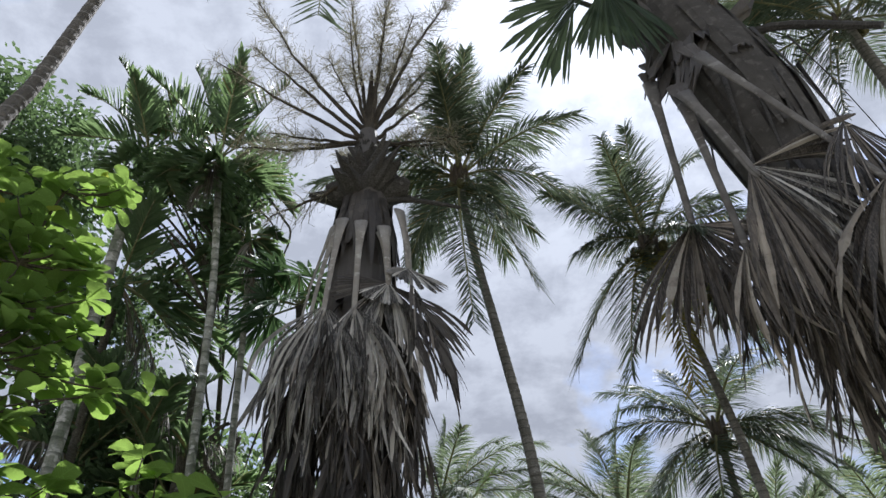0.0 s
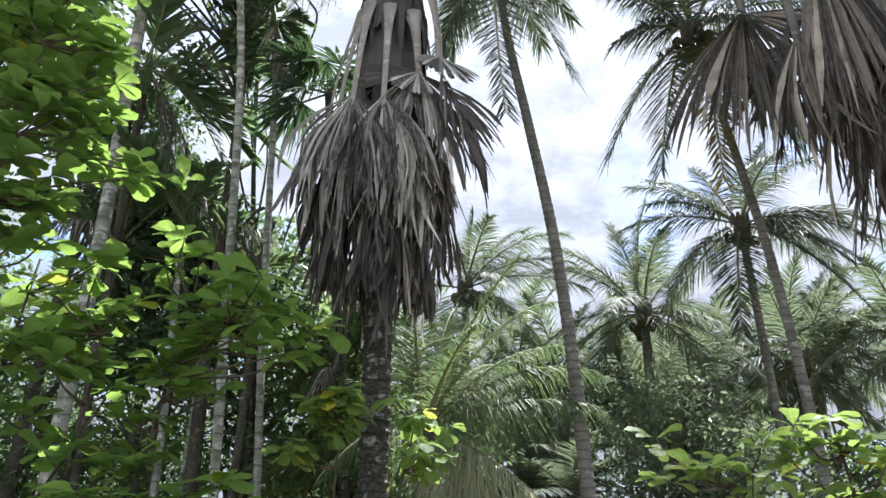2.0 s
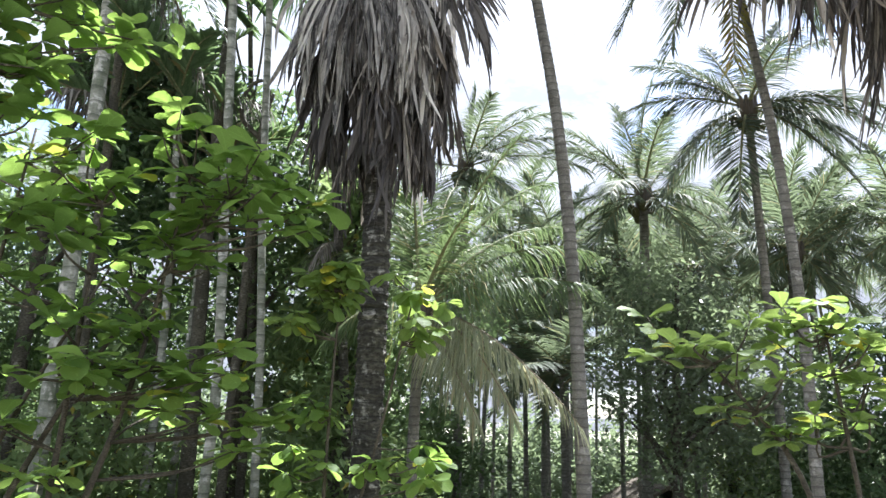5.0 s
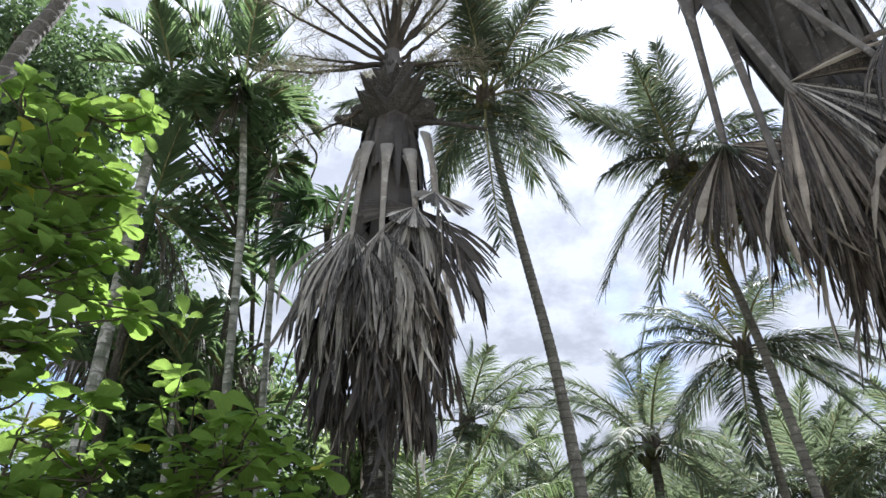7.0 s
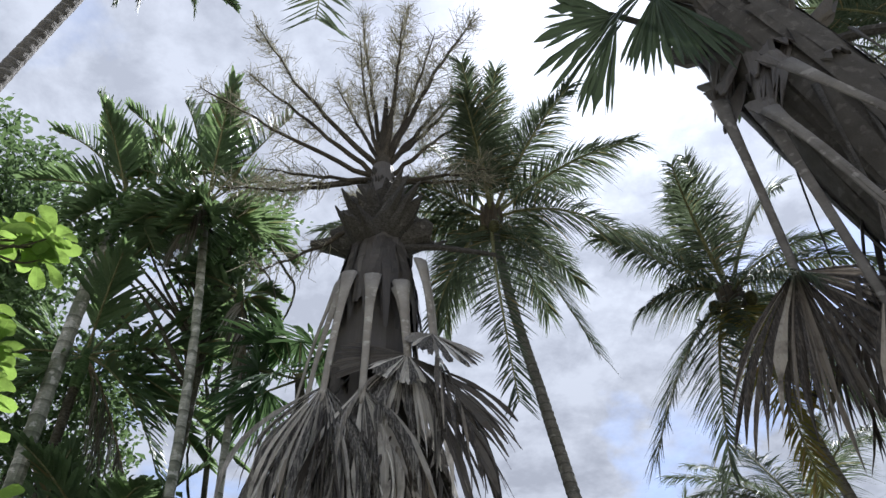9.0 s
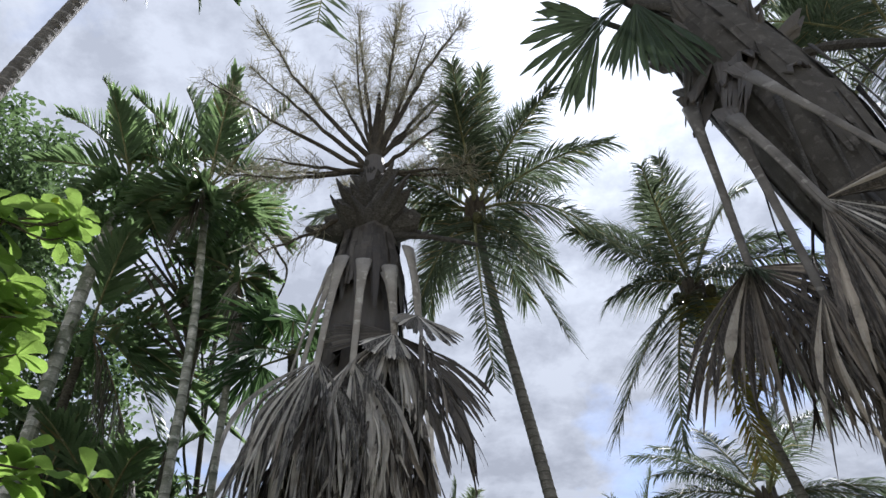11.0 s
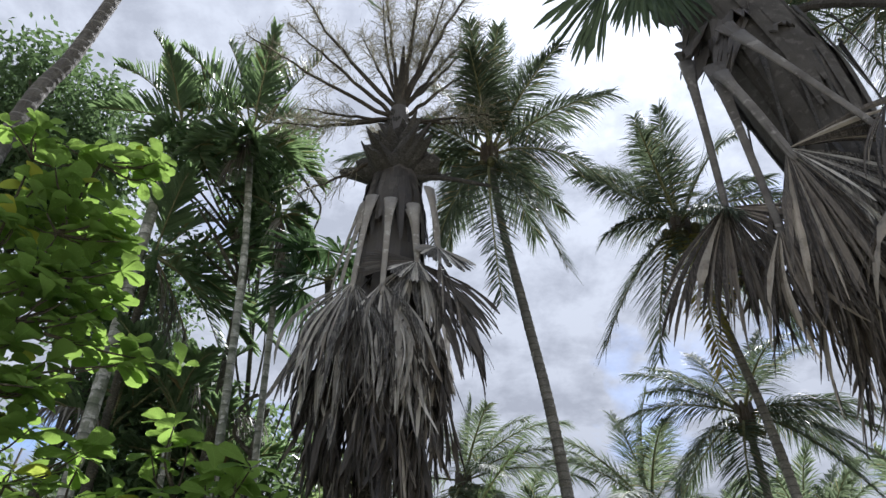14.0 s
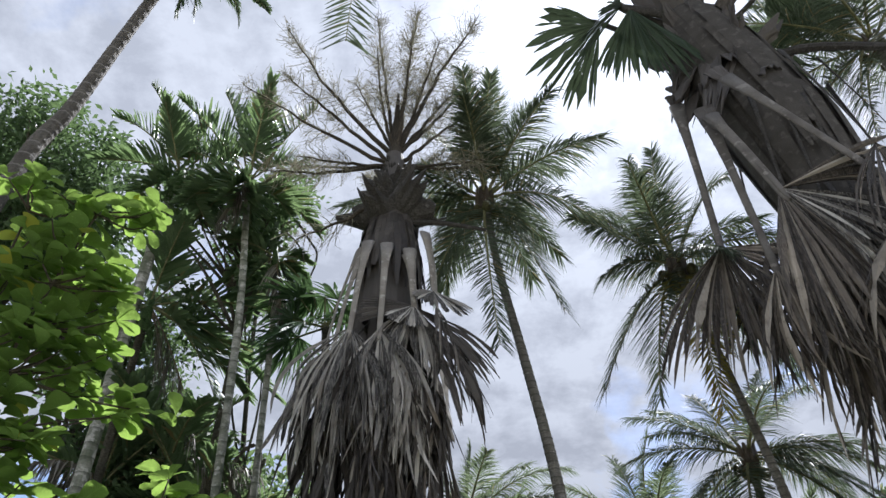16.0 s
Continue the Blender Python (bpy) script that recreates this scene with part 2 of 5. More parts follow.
STUB = bark_material("leaf_base", (0.108, 0.103, 0.097), (0.066, 0.063, 0.059), (0.175, 0.168, 0.158), 0.6, 30, 0.8, 0.006)
FLOWER = bark_material("spent_flower_branch", (0.11, 0.095, 0.075), (0.06, 0.052, 0.04), (0.18, 0.155, 0.12), 0.6, 40, 0.8, 0.003)
TWIG = dry_material("spent_flower_twig", (0.15, 0.145, 0.10), (0.28, 0.265, 0.19), (0.36, 0.34, 0.26), 0.3)
FAN_BARK = bark_material("fan_palm_bark", (0.135, 0.13, 0.105), (0.05, 0.048, 0.04), (0.42, 0.41, 0.37), 0.56, 16, 0.9, 0.025, 1.0, 0.17)
COCO_BARK = bark_material("coconut_bark", (0.27, 0.262, 0.235), (0.15, 0.144, 0.125), (0.38, 0.37, 0.34), 0.58, 30, 0.85, 0.012, 0.6, 0.13)
ARECA_BARK = bark_material("areca_bark", (0.44, 0.44, 0.39), (0.17, 0.19, 0.14), (0.62, 0.61, 0.57), 0.55, 20, 0.75, 0.005, 0.5, 0.24)
RING_BARK = bark_material("ringed_bark", (0.19, 0.178, 0.16), (0.115, 0.106, 0.094), (0.32, 0.305, 0.28), 0.62, 24, 0.85, 0.012, 0.7, 0.26, (0.27, 0.26, 0.24))
SHAFT = bark_material("green_crownshaft", (0.10, 0.17, 0.06), (0.06, 0.11, 0.04), (0.16, 0.22, 0.09), 0.6, 20, 0.45, 0.003)
RACHIS = bark_material("frond_rib", (0.30, 0.31, 0.16), (0.17, 0.17, 0.08), (0.40, 0.39, 0.24), 0.6, 30, 0.5, 0.003)
RACHIS_DEAD = bark_material("dead_frond_rib", (0.33, 0.27, 0.18), (0.2, 0.16, 0.1), (0.42, 0.36, 0.26), 0.6, 30, 0.6, 0.003)
NUT = bark_material("coconut_husk", (0.14, 0.15, 0.06), (0.09, 0.08, 0.04), (0.2, 0.17, 0.09), 0.6, 20, 0.6, 0.003)
FIBRE = dry_material("crown_fibre", (0.05, 0.04, 0.03), (0.13, 0.10, 0.065), (0.17, 0.14, 0.09), 0.02)
TREE_BARK = bark_material("tree_bark", (0.165, 0.155, 0.12), (0.085, 0.08, 0.06), (0.32, 0.31, 0.27), 0.6, 24, 0.9, 0.015)
STEM = bark_material("sapling_stem", (0.15, 0.13, 0.09), (0.08, 0.07, 0.05), (0.22, 0.20, 0.15), 0.6, 40, 0.8, 0.004)
TREE_LEAF = leaf_material("tree_leaf", (0.065, 0.118, 0.052), (0.128, 0.195, 0.085), (0.27, 0.39, 0.12), 0.42, 0.42)
TREE_LEAF_DARK = leaf_material("dark_tree_leaf", (0.055, 0.105, 0.048), (0.11, 0.175, 0.075), (0.19, 0.30, 0.085), 0.34, 0.36)
TREE_LEAF_PALE = leaf_material("light_tree_leaf", (0.085, 0.148, 0.055), (0.165, 0.245, 0.09), (0.38, 0.50, 0.15), 0.46, 0.42, (0.3, 0.26, 0.05), 0.03)
GREY_LEAF = leaf_material("olive_tree_leaf", (0.09, 0.132, 0.075), (0.17, 0.22, 0.13), (0.28, 0.36, 0.15), 0.46, 0.33)
BROAD_LEAF = leaf_material("broad_leaf", (0.085, 0.173, 0.03), (0.158, 0.272, 0.05), (0.355, 0.535, 0.055), 0.58, 0.52, (0.42, 0.40, 0.05), 0.02, True)
YOUNG_LEAF = leaf_material("young_broad_leaf", (0.10, 0.18, 0.035), (0.17, 0.27, 0.05), (0.36, 0.48, 0.07), 0.5, 0.5, (0.5, 0.45, 0.04), 0.04, True)
BROAD_LEAF_JOINED = leaf_material("joined_broad_leaf", (0.085, 0.173, 0.03), (0.158, 0.272, 0.05), (0.355, 0.535, 0.055), 0.58, 0.52, (0.42, 0.40, 0.05), 0.02)

# ---------------------------------------------------------------- mesh helpers
UP = np.array((0.0, 0.0, 1.0))


def unit(v):
    v = np.asarray(v, float)
    return v / np.maximum(np.linalg.norm(v, axis=-1, keepdims=True), 1e-9)


def direction(azimuth, elevation):
    a, e = math.radians(azimuth), math.radians(elevation)
    return np.array((math.cos(a) * math.cos(e), math.sin(a) * math.cos(e), math.sin(e)))


def mesh_of(name, verts, faces, material, smooth=False):
    me = bpy.data.meshes.new(name)
    me.from_pydata(np.asarray(verts, float).tolist(), [], np.asarray(faces).tolist() if isinstance(faces, np.ndarray) else faces)
    if smooth:
        me.shade_smooth()
    me.materials.append(material)
    me.update()
    return me


def part(name, geo, material, parent, label="", smooth=False, kind=""):
    """One mesh object under a thing or a part, in the thing's own axes. geo is a pair of corners and faces."""
    ob = new(name, mesh_of(name, geo[0], geo[1], material, smooth))
    ob.parent = parent
    return tagged(ob, label, kind=kind)


def thing(name, at, label, category, group="", kind=""):
    ob = new(name)
    ob.location = at
    ob.empty_display_size = 0.2
    return tagged(ob, label, category, group, kind)


def resized(ob, size):
    """The whole thing at another size, moved so that it keeps its direction from the standing place."""
    spot = Vector((0, 0, 1.65))
    ob.location = spot + (ob.location - spot) * size
    ob.scale = (size, size, size)
    return ob


def join(*geos):
    verts, faces, n = [], [], 0
    for v, f in geos:
        verts.append(np.asarray(v, float))
        faces += [[i + n for i in face] for face in (f.tolist() if isinstance(f, np.ndarray) else f)]
        n += len(v)
    return np.concatenate(verts), faces


def smooth_path(points, count):
    """A Catmull-Rom curve through the points."""
    p = np.asarray(points, float)
    p = np.concatenate([[2 * p[0] - p[1]], p, [2 * p[-1] - p[-2]]])
    out = []
    for u in np.linspace(0, len(p) - 3 - 1e-6, count):
        i, t = int(u), u - int(u)
        a, b, c, d = p[i:i + 4]
        out.append(0.5 * (2 * b + (c - a) * t + (2 * a - 5 * b + 4 * c - d) * t * t + (3 * b - a - 3 * c + d) * t ** 3))
    return np.array(out)


def tube(path, radii, sides=8, wobble=0.0, seed=0, cap=True, flat=1.0, ref=None):
    """A swept tube; radii one per point. flat squashes it across the sweep."""
    path, radii = np.asarray(path, float), np.broadcast_to(np.asarray(radii, float), (len(path),))
    tan = unit(np.gradient(path, axis=0))
    ref = ref if ref is not None else np.array((1.0, 0.0, 0.0)) if abs(tan[:, 0]).mean() < 0.8 else np.array((0.0, 1.0, 0.0))
    a = unit(np.cross(tan, ref))
    b = np.cross(tan, a)
    ang = np.linspace(0, 2 * math.pi, sides, endpoint=False)
    r = radii[:, None] * np.ones(sides)
    if wobble:
        r = r * (1 + wobble * np.random.RandomState(seed).uniform(-1, 1, r.shape))
    v = path[:, None] + r[..., None] * (np.cos(ang)[None, :, None] * a[:, None] * flat + np.sin(ang)[None, :, None] * b[:, None])
    n, faces = len(path), []
    for i in range(n - 1):
        for j in range(sides):
            k = (j + 1) % sides
            faces.append([i * sides + j, i * sides + k, (i + 1) * sides + k, (i + 1) * sides + j])
    if cap:
        faces += [list(range(sides))[::-1], [(n - 1) * sides + j for j in range(sides)]]
    return v.reshape(-1, 3), faces


def strips(points, half, wide):
    """Flat blades: points (n, stations, 3), half widths (n, stations), width directions (n, 3) or (n, stations, 3)."""
    n, s, _ = points.shape
    if wide.ndim == 2:
        wide = wide[:, None]
    off = wide * half[..., None]
    v = np.stack([points - off, points + off], 2).reshape(-1, 3)
    base = (np.arange(n) * s * 2)[:, None] + (np.arange(s - 1) * 2)[None]
    f = np.stack([base, base + 1, base + 3, base + 2], -1).reshape(-1, 4)
    return v, f


# ---------------------------------------------------------------- palm parts


def frond_geo(reach, seed, leaflets=70, leaf_length=0.75, leaf_width=0.045, droop=0.5, sag=0.18, stem=0.03, start=0.14, splay=68, vee=0.2, tip=0.05, over=None):
    """A feather leaf from the origin to reach: its rib and its two rows of leaflets."""
    rng = np.random.RandomState(seed)
    reach = np.asarray(reach, float)
    length = np.linalg.norm(reach)
    mid = reach * 0.5 + UP * sag * length + rng.normal(0, 0.04, 3) * length
    if over is not None:
        mid = reach * (0.85, 0.85, 1.0) + UP * over

    def curve(u):
        u = np.asarray(u)[..., None]
        return 2 * u * (1 - u) * mid + u * u * reach

    u = np.linspace(0, 1, 14)
    rib = tube(curve(u), stem * (1 - 0.85 * u) + 0.004, 6, flat=0.7)
    u = np.linspace(start, 0.995, leaflets) + rng.uniform(-0.3, 0.3, leaflets) / leaflets
    u = np.clip(np.concatenate([u, u]), 0, 1)
    sign = np.repeat([1.0, -1.0], leaflets)[:, None]
    pos, tan = curve(u), unit(2 * (1 - 2 * u)[:, None] * mid + 2 * u[:, None] * reach)
    side = np.cross(tan, UP)
    weak = np.linalg.norm(side, axis=1) < 0.25
    side[weak] = np.cross(reach, UP) + 1e-3
    side = unit(side)
    nrm = np.cross(side, tan)
    ang = np.radians(splay - 40 * u + rng.normal(0, 6, len(u)))[:, None]
    way = unit(tan * np.cos(ang) + sign * side * np.sin(ang) + nrm * (vee + rng.normal(0, 0.09, len(u)))[:, None])
    size = leaf_length * (0.45 + 0.55 * np.sin(np.clip(u * 1.15 + 0.12, 0, 1) * math.pi) ** 0.7) * rng.uniform(0.85, 1.08, len(u))
    size *= np.where(rng.rand(len(u)) < 0.06, rng.uniform(0.2, 0.7, len(u)), 1)
    st = np.array((0.0, 0.3, 0.65, 1.0))
    hang = droop * rng.uniform(0.6, 1.4, len(u))
    pts = pos[:, None] + way[:, None] * (size[:, None] * st)[..., None] - UP * ((hang * size)[:, None] * st ** 2)[..., None]
    half = 0.5 * leaf_width * np.array((0.5, 1.0, 0.75 + 0.3 * tip, tip)) * rng.uniform(0.8, 1.15, (len(u), 1))
    wide = unit(np.cross(way, nrm) + rng.normal(0, 0.25, way.shape))
    return rib, strips(pts, half, wide)


def add_frond(palm, hub, reach, seed, leaf=None, rib_material=None, label="", **shape):
    rib, blades = frond_geo(reach, seed, **shape)
    ob = part("frond", (rib[0] + hub, rib[1]), rib_material or RACHIS, palm, label, True)
    part("blade", (blades[0] + hub, blades[1]), leaf or COCO, ob)
    return ob


def ringed_trunk(points, low, high, step=0.11, lip=0.05, sides=14, seed=0):
    """A trunk with leaf-scar rings; low and high are its radii, thickened at the foot."""
    total = sum(np.linalg.norm(np.subtract(b, a)) for a, b in zip(points, points[1:]))
    n = max(12, int(total / step) * 3)
    path = smooth_path(points, n)
    u = np.linspace(0, 1, n)
    rng = np.random.RandomState(seed)
    r = low + (high - low) * u + 0.35 * low * np.exp(-u * total / 0.35)
    saw = np.where(np.arange(n) % 3 == 0, 1.0, np.where(np.arange(n) % 3 == 1, 0.1, -0.5)) * rng.uniform(0.5, 1.4, n)
    return tube(path, r * (1 + lip * saw), sides, 0.02, seed)


def coconut_palm(trunk, fronds, seed, radius=(0.14, 0.10), label="", group="coconut palms of the grove", extra=4, leaf=None, length=0.94,
                 count=104, special=(), width=0.025, droop=0.55, nuts=7):
    """trunk: points from the ground to the crown. fronds: azimuth, elevation and length of each leaf's chord."""
    base = np.array(trunk[0], float)
    rng = np.random.RandomState(seed)
    palm = thing("coconut_palm", base, label, "palm tree", group)
    rel = [np.subtract(p, base) for p in trunk]
    part("trunk", ringed_trunk(rel, *radius, seed=seed), COCO_BARK, palm)
    hub = rel[-1]
    boots = [tube(smooth_path([hub + direction(a, 0) * 0.06 - UP * 0.35, hub + direction(a, 20) * 0.14 - UP * 0.1, hub + direction(a, 55) * 0.3], 6),
                  (0.09, 0.10, 0.09, 0.07, 0.05, 0.03), 6, 0.15, int(a)) for a in range(0, 360, 40)]
    part("crown_base", join(*boots), FIBRE, palm, "dark fibrous leaf sheaths")
    for k in range(nuts):
        at = hub + direction(k * 137.5 + seed * 40, 0) * rng.uniform(0.16, 0.3) - UP * rng.uniform(0.2, 0.5)
        part("coconut", tube([at + UP * 0.13, at + UP * 0.1, at + UP * 0.03, at - UP * 0.05, at - UP * 0.11, at - UP * 0.135], (0.02, 0.07, 0.1, 0.095, 0.06, 0.015), 8, 0.04, seed + k), NUT, palm, smooth=True)
    spread = list(fronds) + [(rng.uniform(0, 360), rng.uniform(-35, 60), rng.uniform(2.2, 3.2)) for _ in range(extra)]
    for i, (az, el, size) in enumerate(spread):
        use = leaf or COCO
        rib = RACHIS
        note = ""
        if i in special:
            use, note = COCO_YELLOW, "yellowing drooping frond"
        add_frond(palm, hub, direction(az, el) * size, seed * 31 + i, use, rib, note, leaflets=count,
                  leaf_length=length * min(1.0, 0.55 + size / 7), leaf_width=width, droop=droop * max(0.3, math.cos(math.radians(el))), sag=0.16 + 0.1 * math.cos(math.radians(el)), stem=0.035)
    return palm


def areca_palm(trunk, fronds, seed, radius=(0.08, 0.065), label="", dead=(), length=0.8, leaf=None, bark=None, width=0.08, step=0.2, lift=0.45):
    base = np.array(trunk[0], float)
    palm = thing("areca_palm", base, label, "palm tree", "slender palms at the forest edge")
    rel = [np.subtract(p, base) for p in trunk]
    part("trunk", ringed_trunk(rel, *radius, step=step, lip=0.035, sides=12, seed=seed), bark or ARECA_BARK, palm)
    hub = rel[-1]
    way = unit(rel[-1] - rel[-2])
    part("crownshaft", tube([hub - way * 0.15, hub + way * 0.1, hub + way * 0.5, hub + way * 0.8], (radius[1], radius[1] * 1.5, radius[1] * 1.2, 0.03), 12), SHAFT, palm, "smooth green crownshaft", True)
    for i, (az, el, size) in enumerate(fronds):
        gone = i in dead
        add_frond(palm, hub + way * 0.45, direction(az, el) * size * 1.15, seed * 17 + i, ARECA_DEAD if gone else leaf or ARECA, RACHIS_DEAD if gone else RACHIS,
                  "withered brown hanging frond" if gone else "", leaflets=44, leaf_length=length * min(1.0, 0.5 + size / 3.5), leaf_width=width if not gone else 0.032,
                  tip=0.05 if gone else 0.3, droop=1.0 if gone else 0.22, sag=0.2, stem=0.022, start=0.2, splay=54, vee=0.0 if gone else lift)
    return palm


def fan_geo(axis, side, length, spread, seed, segments=38, fold=0.7, split=0.42, loss=0.06, width=0.06, curl=0.12, uneven=0.35, low=None, high=None):
    """A fan leaf from its hub: pleats joined into a plate near the hub, then free strips that bend down and taper."""
    rng = np.random.RandomState(seed)
    axis, side = unit(axis), unit(side)
    face = np.cross(side, axis)
    low, high = -spread if low is None else low, spread if high is None else high
    share = rng.gamma(1 / max(uneven, 0.05) ** 2, 1, segments)
    edge = np.radians(low + (high - low) * np.concatenate([[0], np.cumsum(share) / share.sum()]))
    phi, step = 0.5 * (edge[1:] + edge[:-1]), np.diff(edge)
    keep = rng.rand(segments) > loss
    phi, step = phi[keep], step[keep]
    n = len(phi)
    drift = np.convolve(rng.normal(0, 1, n + 4), np.ones(5) / 5, "valid")
    loose = np.clip(1.25 - split, 0.25, 1)
    size = length * (0.80 + 0.2 * np.cos(phi)) * np.clip(0.86 + loose * (0.24 * drift + rng.normal(0, 0.1, n)), 0.35, 1.08)
    size = np.where(rng.rand(n) < 0.09 * loose, size * rng.uniform(0.5, 0.8, n), size)
    u = np.linspace(0.0, 1.0, 10)
    s = len(u)
    way = np.cos(phi)[:, None] * axis + np.sin(phi)[:, None] * side + face * (0.10 * loose ** 2 * rng.normal(0, 1, n))[:, None]
    sink = fold * np.clip(1 + 0.35 * drift + loose * rng.normal(0, 0.14, n), 0.3, 1.6)
    pull = sink[:, None] * (0.25 * u[None] + 1.15 * np.maximum(u - 0.6 * split, 0)[None] ** 1.1)
    sway = rng.normal(0, curl, (n, 3))
    dirs = unit(way[:, None] * np.clip(1 - 0.75 * pull, 0.08, 1)[..., None] - UP * pull[..., None] + sway[:, None] * np.maximum(u - split, 0)[None, :, None])
    dx = dirs * (size / (s - 1))[:, None, None]
    pts = np.concatenate([np.zeros((n, 1, 3)), np.cumsum(0.5 * (dx[:, 1:] + dx[:, :-1]), 1)], 1)
    across = -np.sin(phi)[:, None] * axis + np.cos(phi)[:, None] * side
    wide = across[:, None] - dirs * np.sum(across[:, None] * dirs, -1)[..., None]
    nrm = np.cross(dirs, unit(wide))
    twist = rng.normal(0, 1.6, n)[:, None] * np.maximum(u - split, 0)[None]
    wide = unit(wide) * np.cos(twist)[..., None] + nrm * np.sin(twist)[..., None]
    joined = np.tan(step / 2)[:, None] * size[:, None] * np.minimum(u, max(split * 1.1, 0.55))[None] * 1.08 + 0.004
    free = np.minimum(joined, width * rng.uniform(0.55, 1.15, (n, 1)))
    mixw = np.clip((u - split * rng.uniform(0.6, 1.2, (n, 1))) / 0.18, 0, 1)
    taper = np.array((1, 1, 1, 1, 1, 1, 0.96, 0.86, 0.66, 0.16))
    half = (joined * (1 - mixw) + free * mixw) * (1 - (1 - taper) * np.clip(mixw + 0.35, 0, 1))
    half = half * np.clip(1 + 0.22 * rng.normal(0, 1, half.shape) * (u > 0.3), 0.4, 1.5)
    ridge = ((rng.choice((-1, 1), n) * rng.uniform(0.25, 0.8, n))[:, None] * half)[..., None] * nrm
    v = np.stack([pts - wide * half[..., None], pts + ridge, pts + wide * half[..., None]], 2).reshape(-1, 3)
    base = (np.arange(n) * s * 3)[:, None, None] + (np.arange(s - 1) * 3)[None, :, None] + np.arange(2)[None, None]
    f = np.stack([base, base + 1, base + 4, base + 3], -1).reshape(-1, 4)
    return v, f


def ragged_plate(root, way, out, length, width, seed, tip=0.75, thick=0.02, bend=0.2, hug=0.3):
    """A broken leaf base: a curved, thick plate with a torn end."""
    rng = np.random.RandomState(seed)
    way = unit(np.asarray(way, float))
    side = unit(np.cross(way, out))
    out = np.cross(side, way)
    x, k = np.linspace(-1, 1, 9), 6
    tear = 1 + rng.uniform(-0.42, 0.16, 9) * np.array((1.6, 1, 1, 1, 1, 1, 1, 1, 1.6))
    grid = []
    for j in range(k):
        f = j / (k - 1)
        w = width * ((1 - f) + f * tip) * (1 + rng.uniform(-0.05, 0.05))
        grid.append(root + way * (length * f * tear)[:, None] + side * (w * x)[:, None] - out * (width * hug * x ** 2)[:, None] + out * (bend * length * f * f + rng.uniform(-0.012, 0.012, 9))[:, None])
    g = np.array(grid)
    v = np.concatenate([g.reshape(-1, 3), (g - out * thick).reshape(-1, 3)])
    m, faces = 9 * k, []
    for j in range(k - 1):
        for i in range(8):
            q = [j * 9 + i, j * 9 + i + 1, (j + 1) * 9 + i + 1, (j + 1) * 9 + i]
            faces += [q, [m + c for c in q[::-1]]]
    rim = [i for i in range(9)] + [j * 9 + 8 for j in range(1, k)] + [(k - 1) * 9 + i for i in range(7, -1, -1)] + [j * 9 for j in range(k - 2, 0, -1)]
    faces += [[c, d, d + m, c + m] for c, d in zip(rim, rim[1:] + rim[:1])]
    return v, faces


def add_fan(palm, root, hub, out, length, seed, material, drop=0.9, spread=75, label="", petiole=PETIOLE, thick=0.045, leaf_name="fan_leaf", tilt=0.0, face=None, flange=0.0, **shape):
    """A leaf on its petiole: root where it leaves the trunk, hub where the blade begins, out its outward azimuth."""
    root, hub = np.asarray(root, float), np.asarray(hub, float)
    o = direction(out, 0)
    stalk = smooth_path([root, root * 0.5 + hub * 0.5 + o * 0.04, hub, hub + (hub - root) * 0.12], 9)
    w = thick * np.array((2.3, 1.45, 1.1, 0.95, 0.9, 0.85, 0.8, 0.6, 0.3))
    ob = part(leaf_name, tube(stalk, w, 8, 0.04, seed, flat=0.35, ref=np.cross(UP, direction(out if face is None else face, 0))), petiole, palm, label, True)
    axis = unit(o * (1 - drop) - UP * drop)
    side = np.cross(UP, direction(out if face is None else face, 0))
    side = unit(side - axis * np.dot(side, axis))
    c, t = math.cos(math.radians(tilt)), math.sin(math.radians(tilt))
    axis, side = axis * c + side * t, side * c - axis * t
    v, f = fan_geo(axis, side, length, spread, seed, **shape)
    part("blade", (v + hub, f), material, ob)
    if flange:
        part("leaf_base", ragged_plate(root + (root - hub) * 0.1, hub - root, direction(out if face is None else face, 0), flange, flange * 0.17, seed, 0.35, 0.02, 0.0, 0.1), SHEATH, ob, "dark torn leaf base")
    return ob


# ---------------------------------------------------------------- broadleaf parts


def leaf_cloud(centres, size, seed, flatness=0.5, plump=0.24):
    """Small folded leaves at the given places: four corners and two faces each."""
    rng = np.random.RandomState(seed)
    n = len(centres)
    way = unit(rng.normal(0, 1, (n, 3)) * (1, 1, 0.7) - (0, 0, 0.25))
    nrm = unit(rng.normal(0, flatness, (n, 3)) + UP)
    wide = unit(np.cross(way, nrm))
    s = size * rng.uniform(0.6, 1.25, (n, 1))
    lift = np.cross(wide, way) * s * 0.10
    base, tip = centres, centres + way * s
    a = centres + way * s * 0.5 + wide * s * plump + lift
    b = centres + way * s * 0.5 - wide * s * plump + lift
    v = np.stack([base, a, tip, b], 1).reshape(-1, 3)
    k = (np.arange(n) * 4)[:, None]
    return v, np.concatenate([k + (0, 1, 2), k + (0, 2, 3)])


